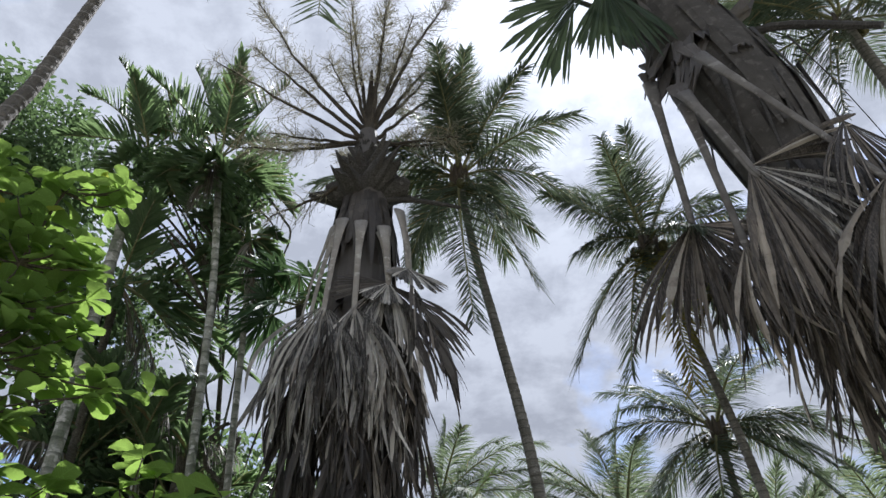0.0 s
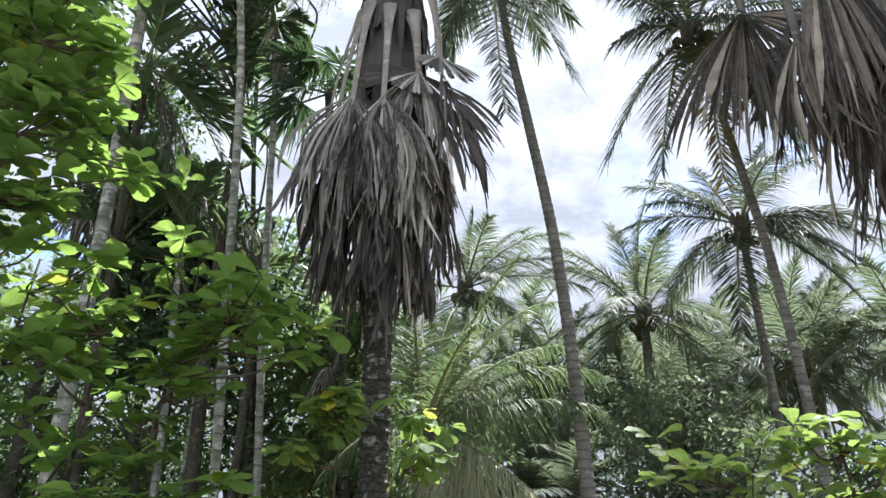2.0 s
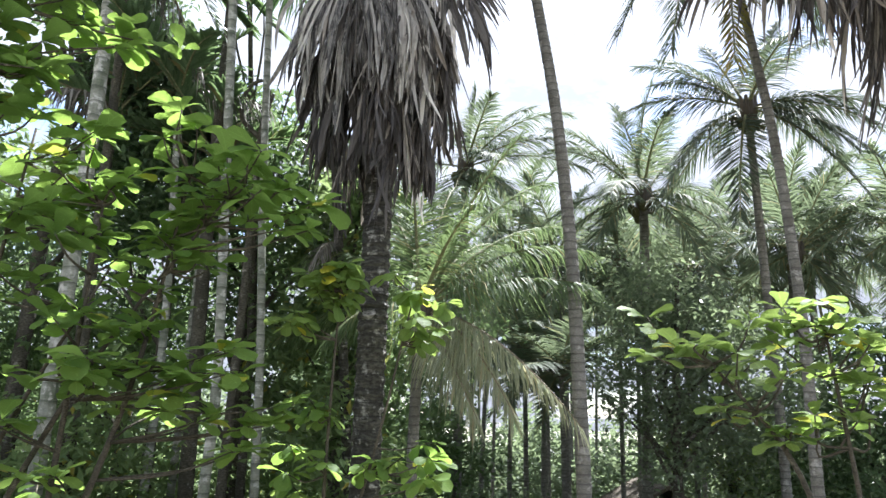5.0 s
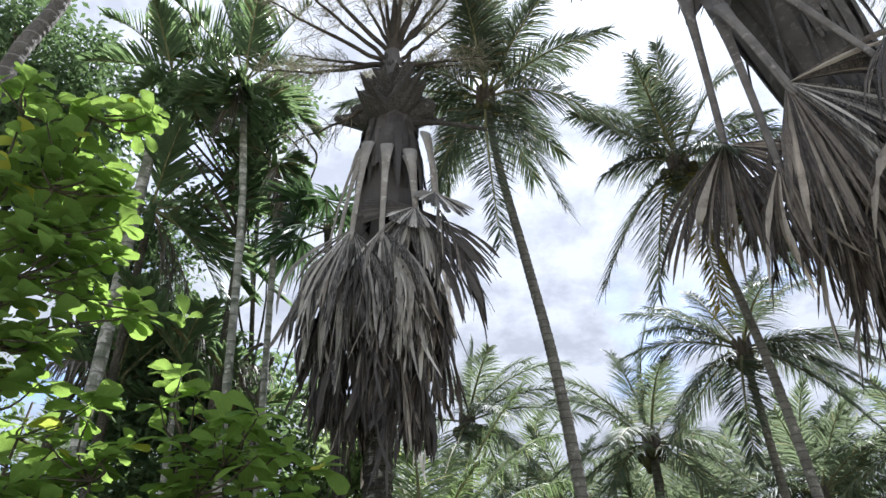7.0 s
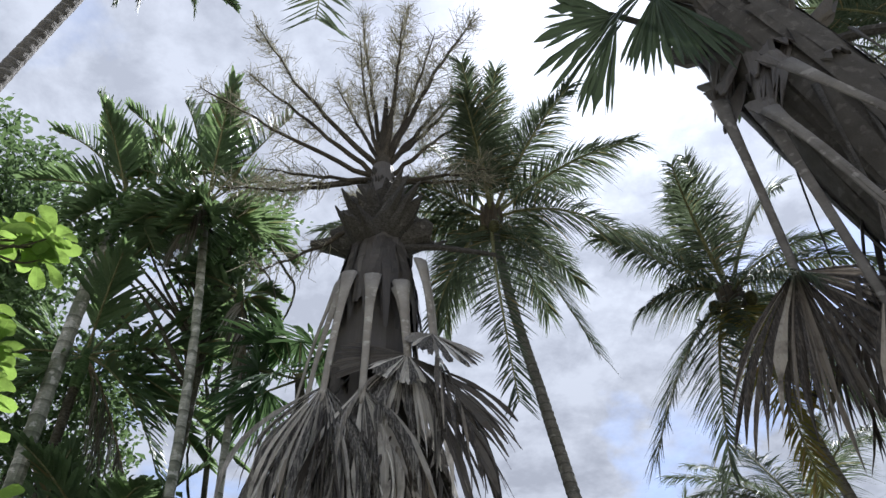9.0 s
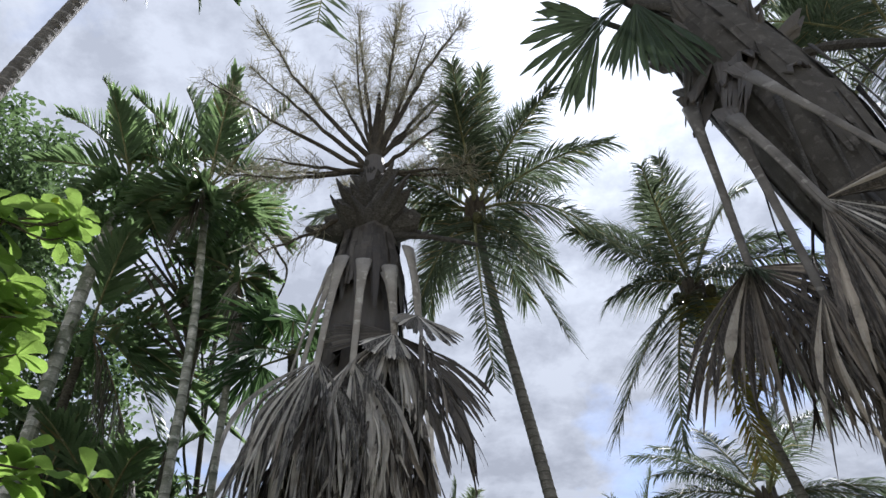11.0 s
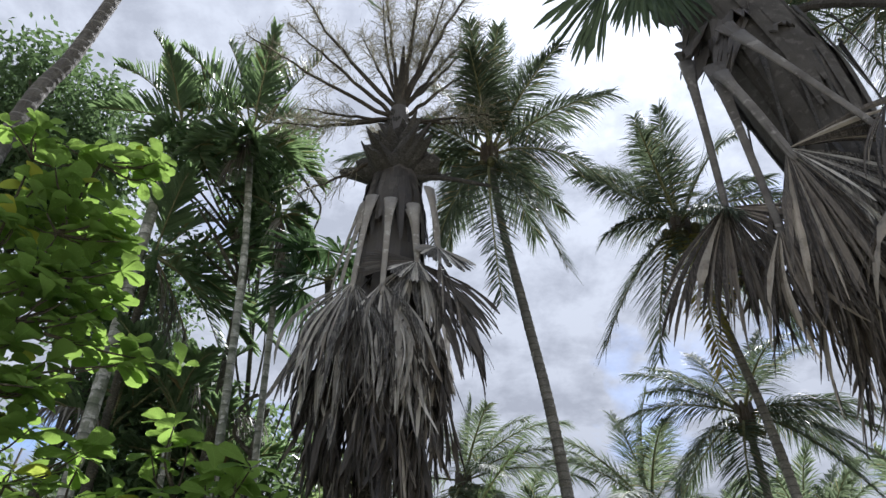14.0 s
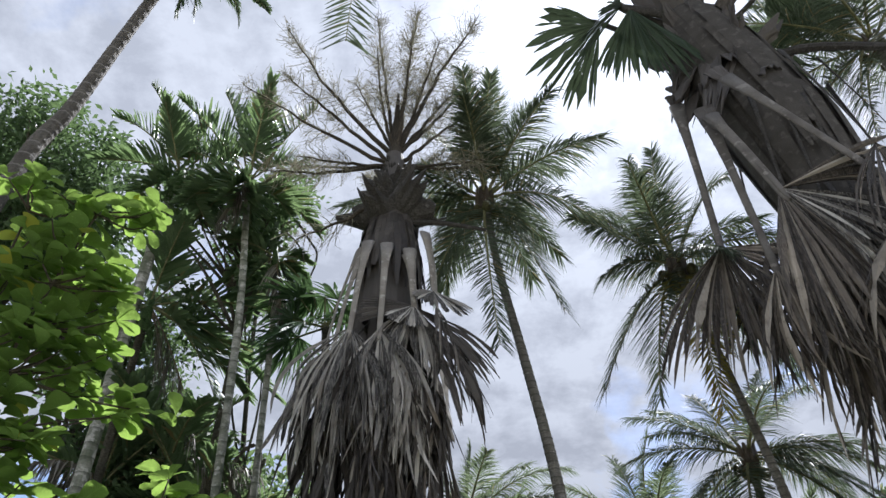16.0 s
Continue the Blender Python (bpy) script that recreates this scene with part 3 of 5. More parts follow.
def clump_points(blobs, per_clump, rng, tight=0.3):
    """Clump centres in the outer part of each ellipsoid, and leaf places round them."""
    hearts, places = [], []
    for cx, cy, cz, rx, ry, rz, n in blobs:
        d = unit(rng.normal(0, 1, (n, 3)))
        r = rng.uniform(0.35, 1.05, (n, 1)) ** 0.6
        c = np.array((cx, cy, cz)) + d * r * (rx, ry, rz)
        hearts.append(c)
        spread = tight * rng.uniform(0.6, 1.4, (n, 1, 1))
        places.append((c[:, None] + np.clip(rng.normal(0, 1, (n, per_clump, 3)), -1.7, 1.7) * spread * (1, 1, 0.6)).reshape(-1, 3))
    return np.concatenate(hearts), np.concatenate(places)


def broadleaf_tree(trunk, blobs, seed, leaf=0.14, per_clump=26, material=None, radius=0.12, label="", tight=0.3, limbs=14, dense=1.8, plump=0.24, name="broadleaf_tree", category="tree", group="trees behind the palms"):
    base = np.array(trunk[0], float)
    rng = np.random.RandomState(seed)
    tree = thing(name, base, label, category, group)
    rel = [np.subtract(p, base) for p in trunk]
    path = smooth_path(rel, 16)
    part("trunk", tube(path, radius * np.linspace(1.15, 0.35, 16), 10, 0.08, seed), TREE_BARK, tree, smooth=True)
    hearts, places = clump_points([(b[0] - base[0], b[1] - base[1], b[2] - base[2], *b[3:6], int(b[6] * dense)) for b in blobs], per_clump * 2, rng, tight)
    for h in hearts[rng.permutation(len(hearts))[:limbs]]:
        root = path[min(15, max(4, int(np.argmin(np.linalg.norm(path - h, axis=1)) - 3)))]
        bend = root * 0.5 + h * 0.5 + (0, 0, 0.15) + rng.normal(0, 0.15, 3)
        part("limb", tube(smooth_path([root, bend, h], 7), radius * np.linspace(0.4, 0.08, 7), 6, 0.1, seed), TREE_BARK, tree, smooth=True)
    part("crown", leaf_cloud(places, leaf, seed, plump=plump), material or TREE_LEAF, tree)
    return tree


def broad_leaf_mesh(name, length, seed, material):
    """An obovate leaf along +y with a sunken midrib and a wavy edge, lying near the ground plane."""
    rng = np.random.RandomState(seed)
    t = np.array((0, 0.2, 0.4, 0.6, 0.78, 0.92, 1.0))
    half = length * 0.5 * np.array((0.03, 0.22, 0.40, 0.55, 0.62, 0.50, 0.12))
    z = -0.16 * length * t ** 2 + 0.05 * length * np.sin(t * 3.0)
    edge = rng.uniform(0.9, 1.08, (7, 2))
    rows = []
    for i in range(7):
        y = t[i] * length
        wav = rng.uniform(-0.02, 0.03, 2) * length
        rows += [(-half[i] * edge[i, 0], y, z[i] + 0.12 * half[i] + wav[0]), (0, y, z[i] - 0.04 * half[i]), (half[i] * edge[i, 1], y, z[i] + 0.12 * half[i] + wav[1])]
    faces = [[3 * i + j, 3 * i + j + 1, 3 * i + j + 4, 3 * i + j + 3] for i in range(6) for j in range(2)]
    return mesh_of(name, rows, faces, material, True)


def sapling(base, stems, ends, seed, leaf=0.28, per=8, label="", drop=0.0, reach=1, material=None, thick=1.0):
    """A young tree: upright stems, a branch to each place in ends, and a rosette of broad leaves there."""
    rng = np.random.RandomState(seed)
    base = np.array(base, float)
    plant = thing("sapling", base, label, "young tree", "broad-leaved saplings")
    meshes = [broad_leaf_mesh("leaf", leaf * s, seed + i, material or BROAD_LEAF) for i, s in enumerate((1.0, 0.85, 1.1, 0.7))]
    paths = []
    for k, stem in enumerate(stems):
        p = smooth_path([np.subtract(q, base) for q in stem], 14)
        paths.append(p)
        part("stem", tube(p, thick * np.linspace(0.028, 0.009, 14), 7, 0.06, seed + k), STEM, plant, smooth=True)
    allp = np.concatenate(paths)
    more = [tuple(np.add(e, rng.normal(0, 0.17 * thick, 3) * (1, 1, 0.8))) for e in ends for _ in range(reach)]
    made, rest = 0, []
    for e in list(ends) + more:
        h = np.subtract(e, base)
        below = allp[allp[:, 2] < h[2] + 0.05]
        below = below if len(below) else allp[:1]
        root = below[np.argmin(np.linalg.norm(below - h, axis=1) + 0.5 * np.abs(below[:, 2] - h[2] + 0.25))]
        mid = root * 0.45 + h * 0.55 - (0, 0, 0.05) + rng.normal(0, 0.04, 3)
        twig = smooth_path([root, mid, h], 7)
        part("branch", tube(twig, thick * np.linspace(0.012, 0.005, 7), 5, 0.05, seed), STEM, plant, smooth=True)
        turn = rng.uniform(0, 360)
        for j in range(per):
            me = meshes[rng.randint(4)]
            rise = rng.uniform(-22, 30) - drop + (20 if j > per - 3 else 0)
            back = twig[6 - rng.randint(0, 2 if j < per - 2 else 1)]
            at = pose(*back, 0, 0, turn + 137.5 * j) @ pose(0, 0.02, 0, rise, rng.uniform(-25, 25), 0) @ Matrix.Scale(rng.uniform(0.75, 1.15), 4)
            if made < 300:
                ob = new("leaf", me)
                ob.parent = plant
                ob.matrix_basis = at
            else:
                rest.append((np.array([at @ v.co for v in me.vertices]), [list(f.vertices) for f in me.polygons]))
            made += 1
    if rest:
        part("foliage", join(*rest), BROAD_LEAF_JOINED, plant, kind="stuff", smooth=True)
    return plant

# ---------------------------------------------------------------- ground


def ground_height(x, y):
    slope = float(np.interp(y, (-20, 5, 20, 28, 60), (0.3, 0.0, -2.1, -3.4, -3.7)))
    return slope + 0.12 * noise.noise(Vector((x * 0.35, y * 0.35, 0.0)))


def build_ground():
    m, nt, N, K = node_material("leaf_litter_soil")
    # unseen soil, lightened so that it bounces light up under the leaves
    col = blend(N, K, noise_fac(N, K, 0.8, 6), (0.30, 0.27, 0.22), (0.18, 0.18, 0.12))
    col = blend(N, K, noise_fac(N, K, 9.0, 6, 0.5, 0.7), col, (0.40, 0.365, 0.30))
    b, out, bump = N("ShaderNodeBsdfPrincipled"), N("ShaderNodeOutputMaterial"), N("ShaderNodeBump")
    K(noise_fac(N, K, 14.0, 8), bump.inputs["Height"])
    bump.inputs["Strength"].default_value, bump.inputs["Distance"].default_value = 0.7, 0.05
    K(bump.outputs[0], b.inputs["Normal"])
    b.inputs["Roughness"].default_value = 0.95
    K(col, b.inputs["Base Color"])
    K(b.outputs[0], out.inputs[0])
    line = np.concatenate([[-900, -300, -120, -60], np.arange(-30, 46, 1.0), [60, 120, 300, 900]])
    verts = [(x, y, ground_height(x, y)) for y in line for x in line]
    n = len(line)
    faces = [[j * n + i, j * n + i + 1, (j + 1) * n + i + 1, (j + 1) * n + i] for j in range(n - 1) for i in range(n - 1)]
    tagged(new("ground", mesh_of("ground", verts, faces, m, True)), "soil with leaf litter sloping gently down, kept pale to bounce light up", "ground", kind="structure")


build_ground()


def on_ground(x, y, sink=0.05):
    return (x, y, ground_height(x, y) - sink)


# ---------------------------------------------------------------- the flowering fan palm


def leaf_stub(base, out, length, width, seed, rise=35):
    """A cut leaf base: an upturned plate with a torn end."""
    o = direction(out, 0)
    return ragged_plate(base - o * 0.1 - UP * 0.06, o + UP * math.tan(math.radians(rise)), o * math.sin(math.radians(rise)) - UP * math.cos(math.radians(rise)), length * 1.3, width, seed, 0.8, 0.05, -0.12, 0.6)


def flower_branch(palm, root, az, el, length, seed, bare=0.0):
    """One branch of the spent flower head, with its side twigs as one sub-part."""
    rng = np.random.RandomState(seed)
    way = direction(az, el)
    tip = way * length
    bend = tip * 0.5 - UP * 0.05 * length * math.cos(math.radians(el)) + rng.normal(0, 0.012, 3) * length
    path = smooth_path([(0, 0, 0), bend, tip], 14) + root
    path = path + np.concatenate([np.zeros((2, 3)), rng.normal(0, 0.012, (12, 3))])
    ob = part("flower_branch", tube(path, np.linspace(0.05, 0.010, 14) * (0.75 + 0.07 * length), 6, 0.06, seed), FLOWER, palm, smooth=True)
    n = int(27 * length)
    u = np.sort(rng.uniform(0.22 + bare, 1.0, n)) * 12.99
    i = u.astype(int)
    at = path[i] * (1 - (u - i))[:, None] + path[np.minimum(i + 1, 13)] * (u - i)[:, None]
    ref = unit(np.cross(way, (0.3, 0.2, 0.9)))
    ref2 = np.cross(way, ref)
    spin = rng.uniform(0, 2 * math.pi, n)
    out = np.cos(spin)[:, None] * ref + np.sin(spin)[:, None] * ref2
    w = unit(out + way * rng.uniform(0.1, 0.8, (n, 1)))
    size = (0.12 + 0.20 * np.sin(np.clip((u / 13 - 0.1) * 1.1, 0, 1) * math.pi) ** 0.6) * rng.uniform(0.6, 1.25, n)
    st = np.array((0.0, 0.35, 0.7, 1.0))
    bow = way * 0.45 + rng.normal(0, 0.28, (n, 3))
    pts = at[:, None] + w[:, None] * (size[:, None] * st)[..., None] + bow[:, None] * (size[:, None] * st ** 2)[..., None]
    wide = unit(np.cross(w, rng.normal(0, 1, w.shape)))
    blades = [strips(pts, np.full((n, 4), 0.0062) * (1.25 - 0.5 * st), wide)]
    src = np.concatenate([pts[:, 1:], 0.5 * (pts[:, 1:] + pts[:, :-1])], 1).reshape(-1, 3)
    heading = np.repeat(w + 0.6 * bow, 6, 0)
    g = unit(heading + rng.normal(0, 0.75, heading.shape))
    ln = rng.uniform(0.05, 0.13, len(g))
    curl = rng.normal(0, 0.8, g.shape) + way * 0.3
    pts2 = src[:, None] + g[:, None] * (ln[:, None] * st)[..., None] + curl[:, None] * (ln[:, None] * st ** 2)[..., None]
    wide2 = unit(np.cross(g, rng.normal(0, 1, g.shape)))
    blades.append(strips(pts2, np.full((len(g), 4), 0.0036), wide2))
    part("spray", join(*blades), TWIG, ob)
    return ob


def hanging_mantle(centre_path, radii, seed, count=90, width=0.09, first=0.35):
    """A cone of overlapping dead sheaths hugging the stem."""
    rng = np.random.RandomState(seed)
    path, s = np.asarray(centre_path, float), 7
    u = np.linspace(0, 1, s)
    pts, wide = [], []
    for k in range(count):
        a = rng.uniform(0, 360)
        lo = rng.uniform(0, first)
        hi = min(1.0, lo + rng.uniform(0.5, 0.9))
        uu = (lo + (hi - lo) * u) * (len(path) - 1)
        i = np.minimum(uu.astype(int), len(path) - 2)
        f = (uu - i)[:, None]
        c = path[i] * (1 - f) + path[i + 1] * f
        r = np.interp(uu, np.arange(len(path)), radii) * (1 + rng.uniform(-0.06, 0.06)) + rng.normal(0, 0.012, s)
        da = np.radians(a + rng.uniform(-6, 6) * u)
        o = np.stack([np.cos(da), np.sin(da), 0 * da], 1)
        pts.append(c + o * r[:, None])
        wide.append(np.stack([-np.sin(da), np.cos(da), 0 * da], 1))
    half = width * rng.uniform(0.6, 1.3, (count, 1)) * np.array((0.8, 1, 1, 1, 0.9, 0.75, 0.35))
    return strips(np.array(pts), half, np.array(wide))


def flowering_fan_palm():
    base = np.array(on_ground(-0.86, 9.47))
    axis = np.array((-0.85, 9.47, 0.0)) - base
    palm = thing("fan_palm", base, "tall fan palm with spent flower head and grey dead leaf skirt", "palm tree", "fan palms")

    def p(z, dx=0.0, dy=0.0):
        return np.array((axis[0] + dx, axis[1] + dy, z - base[2]))

    part("trunk", ringed_trunk([p(base[2]), p(2.5, 0.0), p(5.0, -0.01), p(8.6), p(10.4)], 0.185, 0.185, 0.16, 0.085, 20, 5), FAN_BARK, palm, "dark ringed trunk with pale lichen patches")
    core = smooth_path([p(8.1), p(9.4), p(10.3), p(11.0), p(12.1)], 20)
    part("crown_stem", tube(core, np.interp(np.linspace(0, 1, 20), (0, 0.3, 0.55, 0.7, 1), (0.50, 0.46, 0.38, 0.30, 0.17)), 16, 0.06, 3), SHEATH, palm, "dark tapering stem below the flower head")
    part("sheath_bell", hanging_mantle([p(10.35), p(9.8), p(9.3), p(8.4)], (0.36, 0.47, 0.55, 0.62), 8, 240, 0.05, 0.06), DARK_SHADED_FAN, palm, "dark bell of old leaf sheaths")
    rng = np.random.RandomState(12)
    for ring, (z, r, size, w, n, rise) in enumerate(((10.30, 0.44, 0.60, 0.33, 6, 12), (10.62, 0.38, 0.58, 0.29, 5, 26), (10.98, 0.31, 0.46, 0.22, 5, 40), (11.32, 0.25, 0.32, 0.13, 6, 52), (11.62, 0.2, 0.26, 0.10, 6, 60), (11.9, 0.16, 0.2, 0.07, 6, 62))):
        for k in range(n):
            a = 360 / n * k + ring * 29 + rng.uniform(-12, 12)
            o = direction(a, 0)
            part("leaf_stub", leaf_stub(p(z + rng.uniform(-0.06, 0.06)) + o * r * 0.75, a, size * rng.uniform(0.65, 1.15), w * rng.uniform(0.85, 1.1), ring * 20 + k, rise + rng.uniform(-8, 14)), STUB, palm)
    part("long_petiole", tube(smooth_path([p(10.3, 0.3, -0.1), p(10.28, 0.9, -0.1), p(10.12, 1.65, -0.1)], 8), np.linspace(0.06, 0.03, 8), 8, 0.05, 4), STUB, palm, "bare broken-off leaf stalk")
    # folded leaves of the skirt's top: hub x, y, z, root x, y, z, facing, blade length, from and to angle, drop, strips
    top = ((-0.38, 8.74, 8.04, -0.49, 8.94, 9.3, -84, 1.75, -52, 34, 0.86, 14, 0.42), (-0.38, 8.78, 8.06, -0.47, 8.94, 9.3, -66, 2.25, 18, 78, 0.82, 15, 0.72), (-0.38, 8.76, 8.07, -0.5, 8.94, 9.2, -84, 1.15, -108, -62, 0.8, 10, 1.0), (-0.38, 8.70, 8.03, -0.49, 8.92, 9.3, -84, 0.62, -66, 24, 0.72, 14, 0.95),
           (-1.28, 8.66, 7.62, -1.16, 8.96, 9.5, -100, 2.1, -58, 42, 0.88, 24, 0.5), (-0.1, 9.1, 8.6, -0.25, 9.2, 9.9, -60, 0.9, -60, 80, 0.6, 11, 0.9), (-0.05, 9.35, 8.5, -0.2, 9.4, 10.0, -20, 2.3, -50, 50, 0.72, 20, 0.6))
    top += ((-1.72, 9.2, 7.5, -1.35, 9.3, 9.6, -150, 1.7, -85, 30, 0.72, 16, 0.42), (-0.85, 8.6, 7.55, -0.85, 8.9, 9.4, -90, 1.9, -40, 46, 0.9, 15, 0.45), (-1.55, 8.95, 7.35, -1.25, 9.1, 9.5, -125, 2.0, -50, 40, 0.86, 15, 0.45),
           (-0.3, 10.2, 8.5, -0.5, 9.95, 10.1, 50, 2.2, -60, 60, 0.75, 20, 0.5), (-0.85, 10.3, 8.5, -0.85, 10.0, 10.1, 90, 2.2, -60, 60, 0.75, 20, 0.5), (-1.5, 10.0, 8.2, -1.3, 9.8, 10.0, 140, 2.0, -60, 60, 0.75, 20, 0.5))
    for i, (hx, hy, hz, rx, ry, rz, a, size, low, high, drop, count, joint) in enumerate(top):
        d = np.array((0, 0, base[2]))
        origin = np.array((base[0], base[1], 0)) + d
        add_fan(palm, np.array((rx, ry, rz)) - origin, np.array((hx, hy, hz)) - origin, a, size, 40 + i, DARK_SHADED_FAN if i in (1, 2) else DEAD_FAN_OLD if i == 6 else DEAD_FAN, drop, 50, "silver-grey dead fan leaf on a pale stalk",
                thick=0.05, face=a, segments=int(count * 1.7), fold=1.2 if joint < 0.6 else 0.75 if joint < 0.9 else 0.2, split=joint, width=0.05, curl=0.42 if joint < 0.6 else 0.12, loss=0.05 if joint < 0.6 else 0.0, uneven=0.6, low=low, high=high)
    for tier, (z, r, size, n, drop) in enumerate(((7.2, 0.86, 1.55, 13, 0.8), (6.75, 0.84, 1.4, 13, 0.86), (6.25, 0.78, 1.35, 13, 0.9), (5.75, 0.68, 1.3, 12, 0.92), (5.3, 0.52, 1.2, 10, 0.92))):
        for k in range(n):
            a = 360 / n * k + tier * 17 + rng.uniform(-9, 9)
            o = direction(a, 0)
            zz = z + rng.uniform(-0.35, 0.35)
            # the near-black ones stand in for shaded gaps between the leaves
            add_fan(palm, p(zz + 0.75) + o * 0.3, p(zz) + o * r, a, size * rng.uniform(0.75, 1.15), 100 + tier * 20 + k, DARK_SHADED_FAN if k % 3 == 0 or (tier > 2 and k % 2) else DEAD_FAN if k % 3 == 1 and tier < 3 else DEAD_FAN_OLD, drop, rng.uniform(24, 44),
                    "brown dead fan leaf", petiole=STUB, thick=0.04, tilt=rng.uniform(-20, 20), face=a + rng.uniform(-50, 50), segments=15, fold=1.5, split=0.28, width=0.046, curl=0.45, loss=0.08, uneven=0.7)
    # dark sheet added to fill the skirt's core with painted shade
    part("inner_skirt", hanging_mantle([p(8.3), p(7.4), p(6.2), p(4.9)], (0.55, 0.56, 0.46, 0.34), 9, 150, 0.06), DARK_SHADED_FAN, palm, "dark leaf layer standing in for the shade inside the skirt")
    root = p(12.05)
    # azimuth, elevation, length
    for i, (a, el, size) in enumerate(((-167, 55, 4.32), (-168, 44, 3.3), (-166, 27, 3.4), (-168, -15, 2.4), (-150, -22, 2.0), (-173, 83, 4.8), (4, 86, 5.1), (0, 70, 5.0), (12, 61, 3.4), (165, 69, 2.8),
                                       (30, 78, 3.2), (-12, 40, 2.2), (8, 10, 1.8), (-25, -20, 1.9), (90, 66, 4.2), (110, 40, 2.8), (60, 50, 3.0), (-70, 74, 3.3), (-120, 70, 2.6), (175, 5, 2.0), (25, 65, 4.3), (-20, 75, 3.6))):
        low = 0.0 if el > 50 else -0.28
        flower_branch(palm, root + UP * (low + 0.02 * (i % 5)), a, el, size, 300 + i, 0.12 if el > 30 else 0.2)
    flower_branch(palm, p(10.6, -0.35, -0.2), 190, -38, 1.5, 360)
    part("flower_stem", tube(smooth_path([p(11.9), p(12.8), p(14.0)], 10), np.linspace(0.15, 0.03, 10), 10, 0.05, 2), FLOWER, palm, smooth=True)
    return palm


flowering_fan_palm()


def leafy_fan_palm():
    base = np.array(on_ground(6.3, 7.8))
    palm = thing("fan_palm", base, "huge fan palm with long stalks and hanging dead leaves", "palm tree", "fan palms")
    line = smooth_path([base, (6.2, 7.87, 5.0), (5.93, 8.05, 10.0), (5.58, 8.3, 12.55), (5.17, 8.56, 14.7), (4.95, 8.7, 16.0)], 60)

    def axis_at(z):
        return np.array([np.interp(z, line[:, 2], line[:, i]) for i in range(3)]) - base

    part("trunk", ringed_trunk([axis_at(z) for z in (base[2], 3, 6, 9, 12.5)], 0.26, 0.30, 0.17, 0.07, 18, 6), FAN_BARK, palm, "dark ringed trunk")
    part("crown_stem", tube([axis_at(z) for z in (8.0, 9.6, 10.6, 11.6, 12.6, 13.6, 14.8, 15.6)], (0.45, 0.64, 0.74, 0.8, 0.82, 0.8, 0.7, 0.45), 22, 0.035, 5), STEM_SHEATH, palm, "massive dark stem of leaf bases")
    part("sheath_mantle", hanging_mantle([axis_at(z) for z in (15.2, 14.0, 12.6, 11.4, 10.2, 9.0)], (0.66, 0.83, 0.87, 0.86, 0.78, 0.62), 17, 70, 0.13, 0.6), STEM_SHEATH, palm, "old sheaths pressed against the stem")
    rng = np.random.RandomState(3)
    for k in range(26):
        a, z = k * 137.5, 13.0 + 0.1 * k
        o = direction(a, 0)
        part("leaf_stub", ragged_plate(axis_at(z) + o * 0.6 - UP * 0.2, UP + o * rng.uniform(0.1, 0.75), o, rng.uniform(0.7, 1.35), rng.uniform(0.16, 0.3), 500 + k, rng.uniform(0.5, 1.0), 0.05, rng.uniform(-0.05, 0.3)), SHEATH, palm)
    for k, (a, z) in enumerate(((-150, 12.9), (-172, 13.4), (-120, 13.2), (170, 13.0), (-95, 12.5))):
        o = direction(a, 0)
        part("leaf_stub", ragged_plate(axis_at(z) + o * 0.7, o * 0.25 - UP, o, rng.uniform(0.9, 1.3), 0.3, 540 + k, 0.7, 0.03), SHEATH, palm, "hanging torn leaf sheath")
    for k, (root, way, size, w) in enumerate((((4.98, 8.33, 14.7), (-0.7, 0.02, -2.45), 2.6, 0.36), ((5.0, 7.85, 13.2), (-0.6, -0.1, -2.1), 2.3, 0.28), ((5.2, 7.6, 12.9), (-0.75, -0.1, -1.9), 2.1, 0.22))):
        part("leaf_base", ragged_plate(np.array(root) - base, way, (-0.5, -0.85, 0.0), size, w, 560 + k, 0.3, 0.06, 0.0, 0.25), SHEATH, palm, "long dark leaf base running into a stalk")
    # folded stalks with dead fans: root, hub, facing, blade length, from and to angle, joined share, strips
    top = ((4.28, 8.37, 12.23, 4.15, 8.21, 8.74, -110, 2.55, -44, 34, 0.62, 14, 1), (4.28, 8.37, 12.23, 4.17, 8.23, 8.72, -100, 1.25, 32, 94, 0.9, 8, 1), (4.4, 7.74, 11.12, 4.32, 7.32, 7.61, -115, 2.2, -30, 28, 0.35, 10, 1), (4.34, 7.54, 10.93, 4.57, 6.99, 8.69, -112, 2.8, -16, 24, 0.62, 9, 1),
           (4.36, 7.54, 10.93, 4.6, 6.98, 8.72, -95, 2.5, 10, 40, 0.5, 6, 0), (4.65, 7.23, 11.52, 5.81, 6.34, 7.86, -110, 2.6, -50, 50, 0.4, 16, 1))
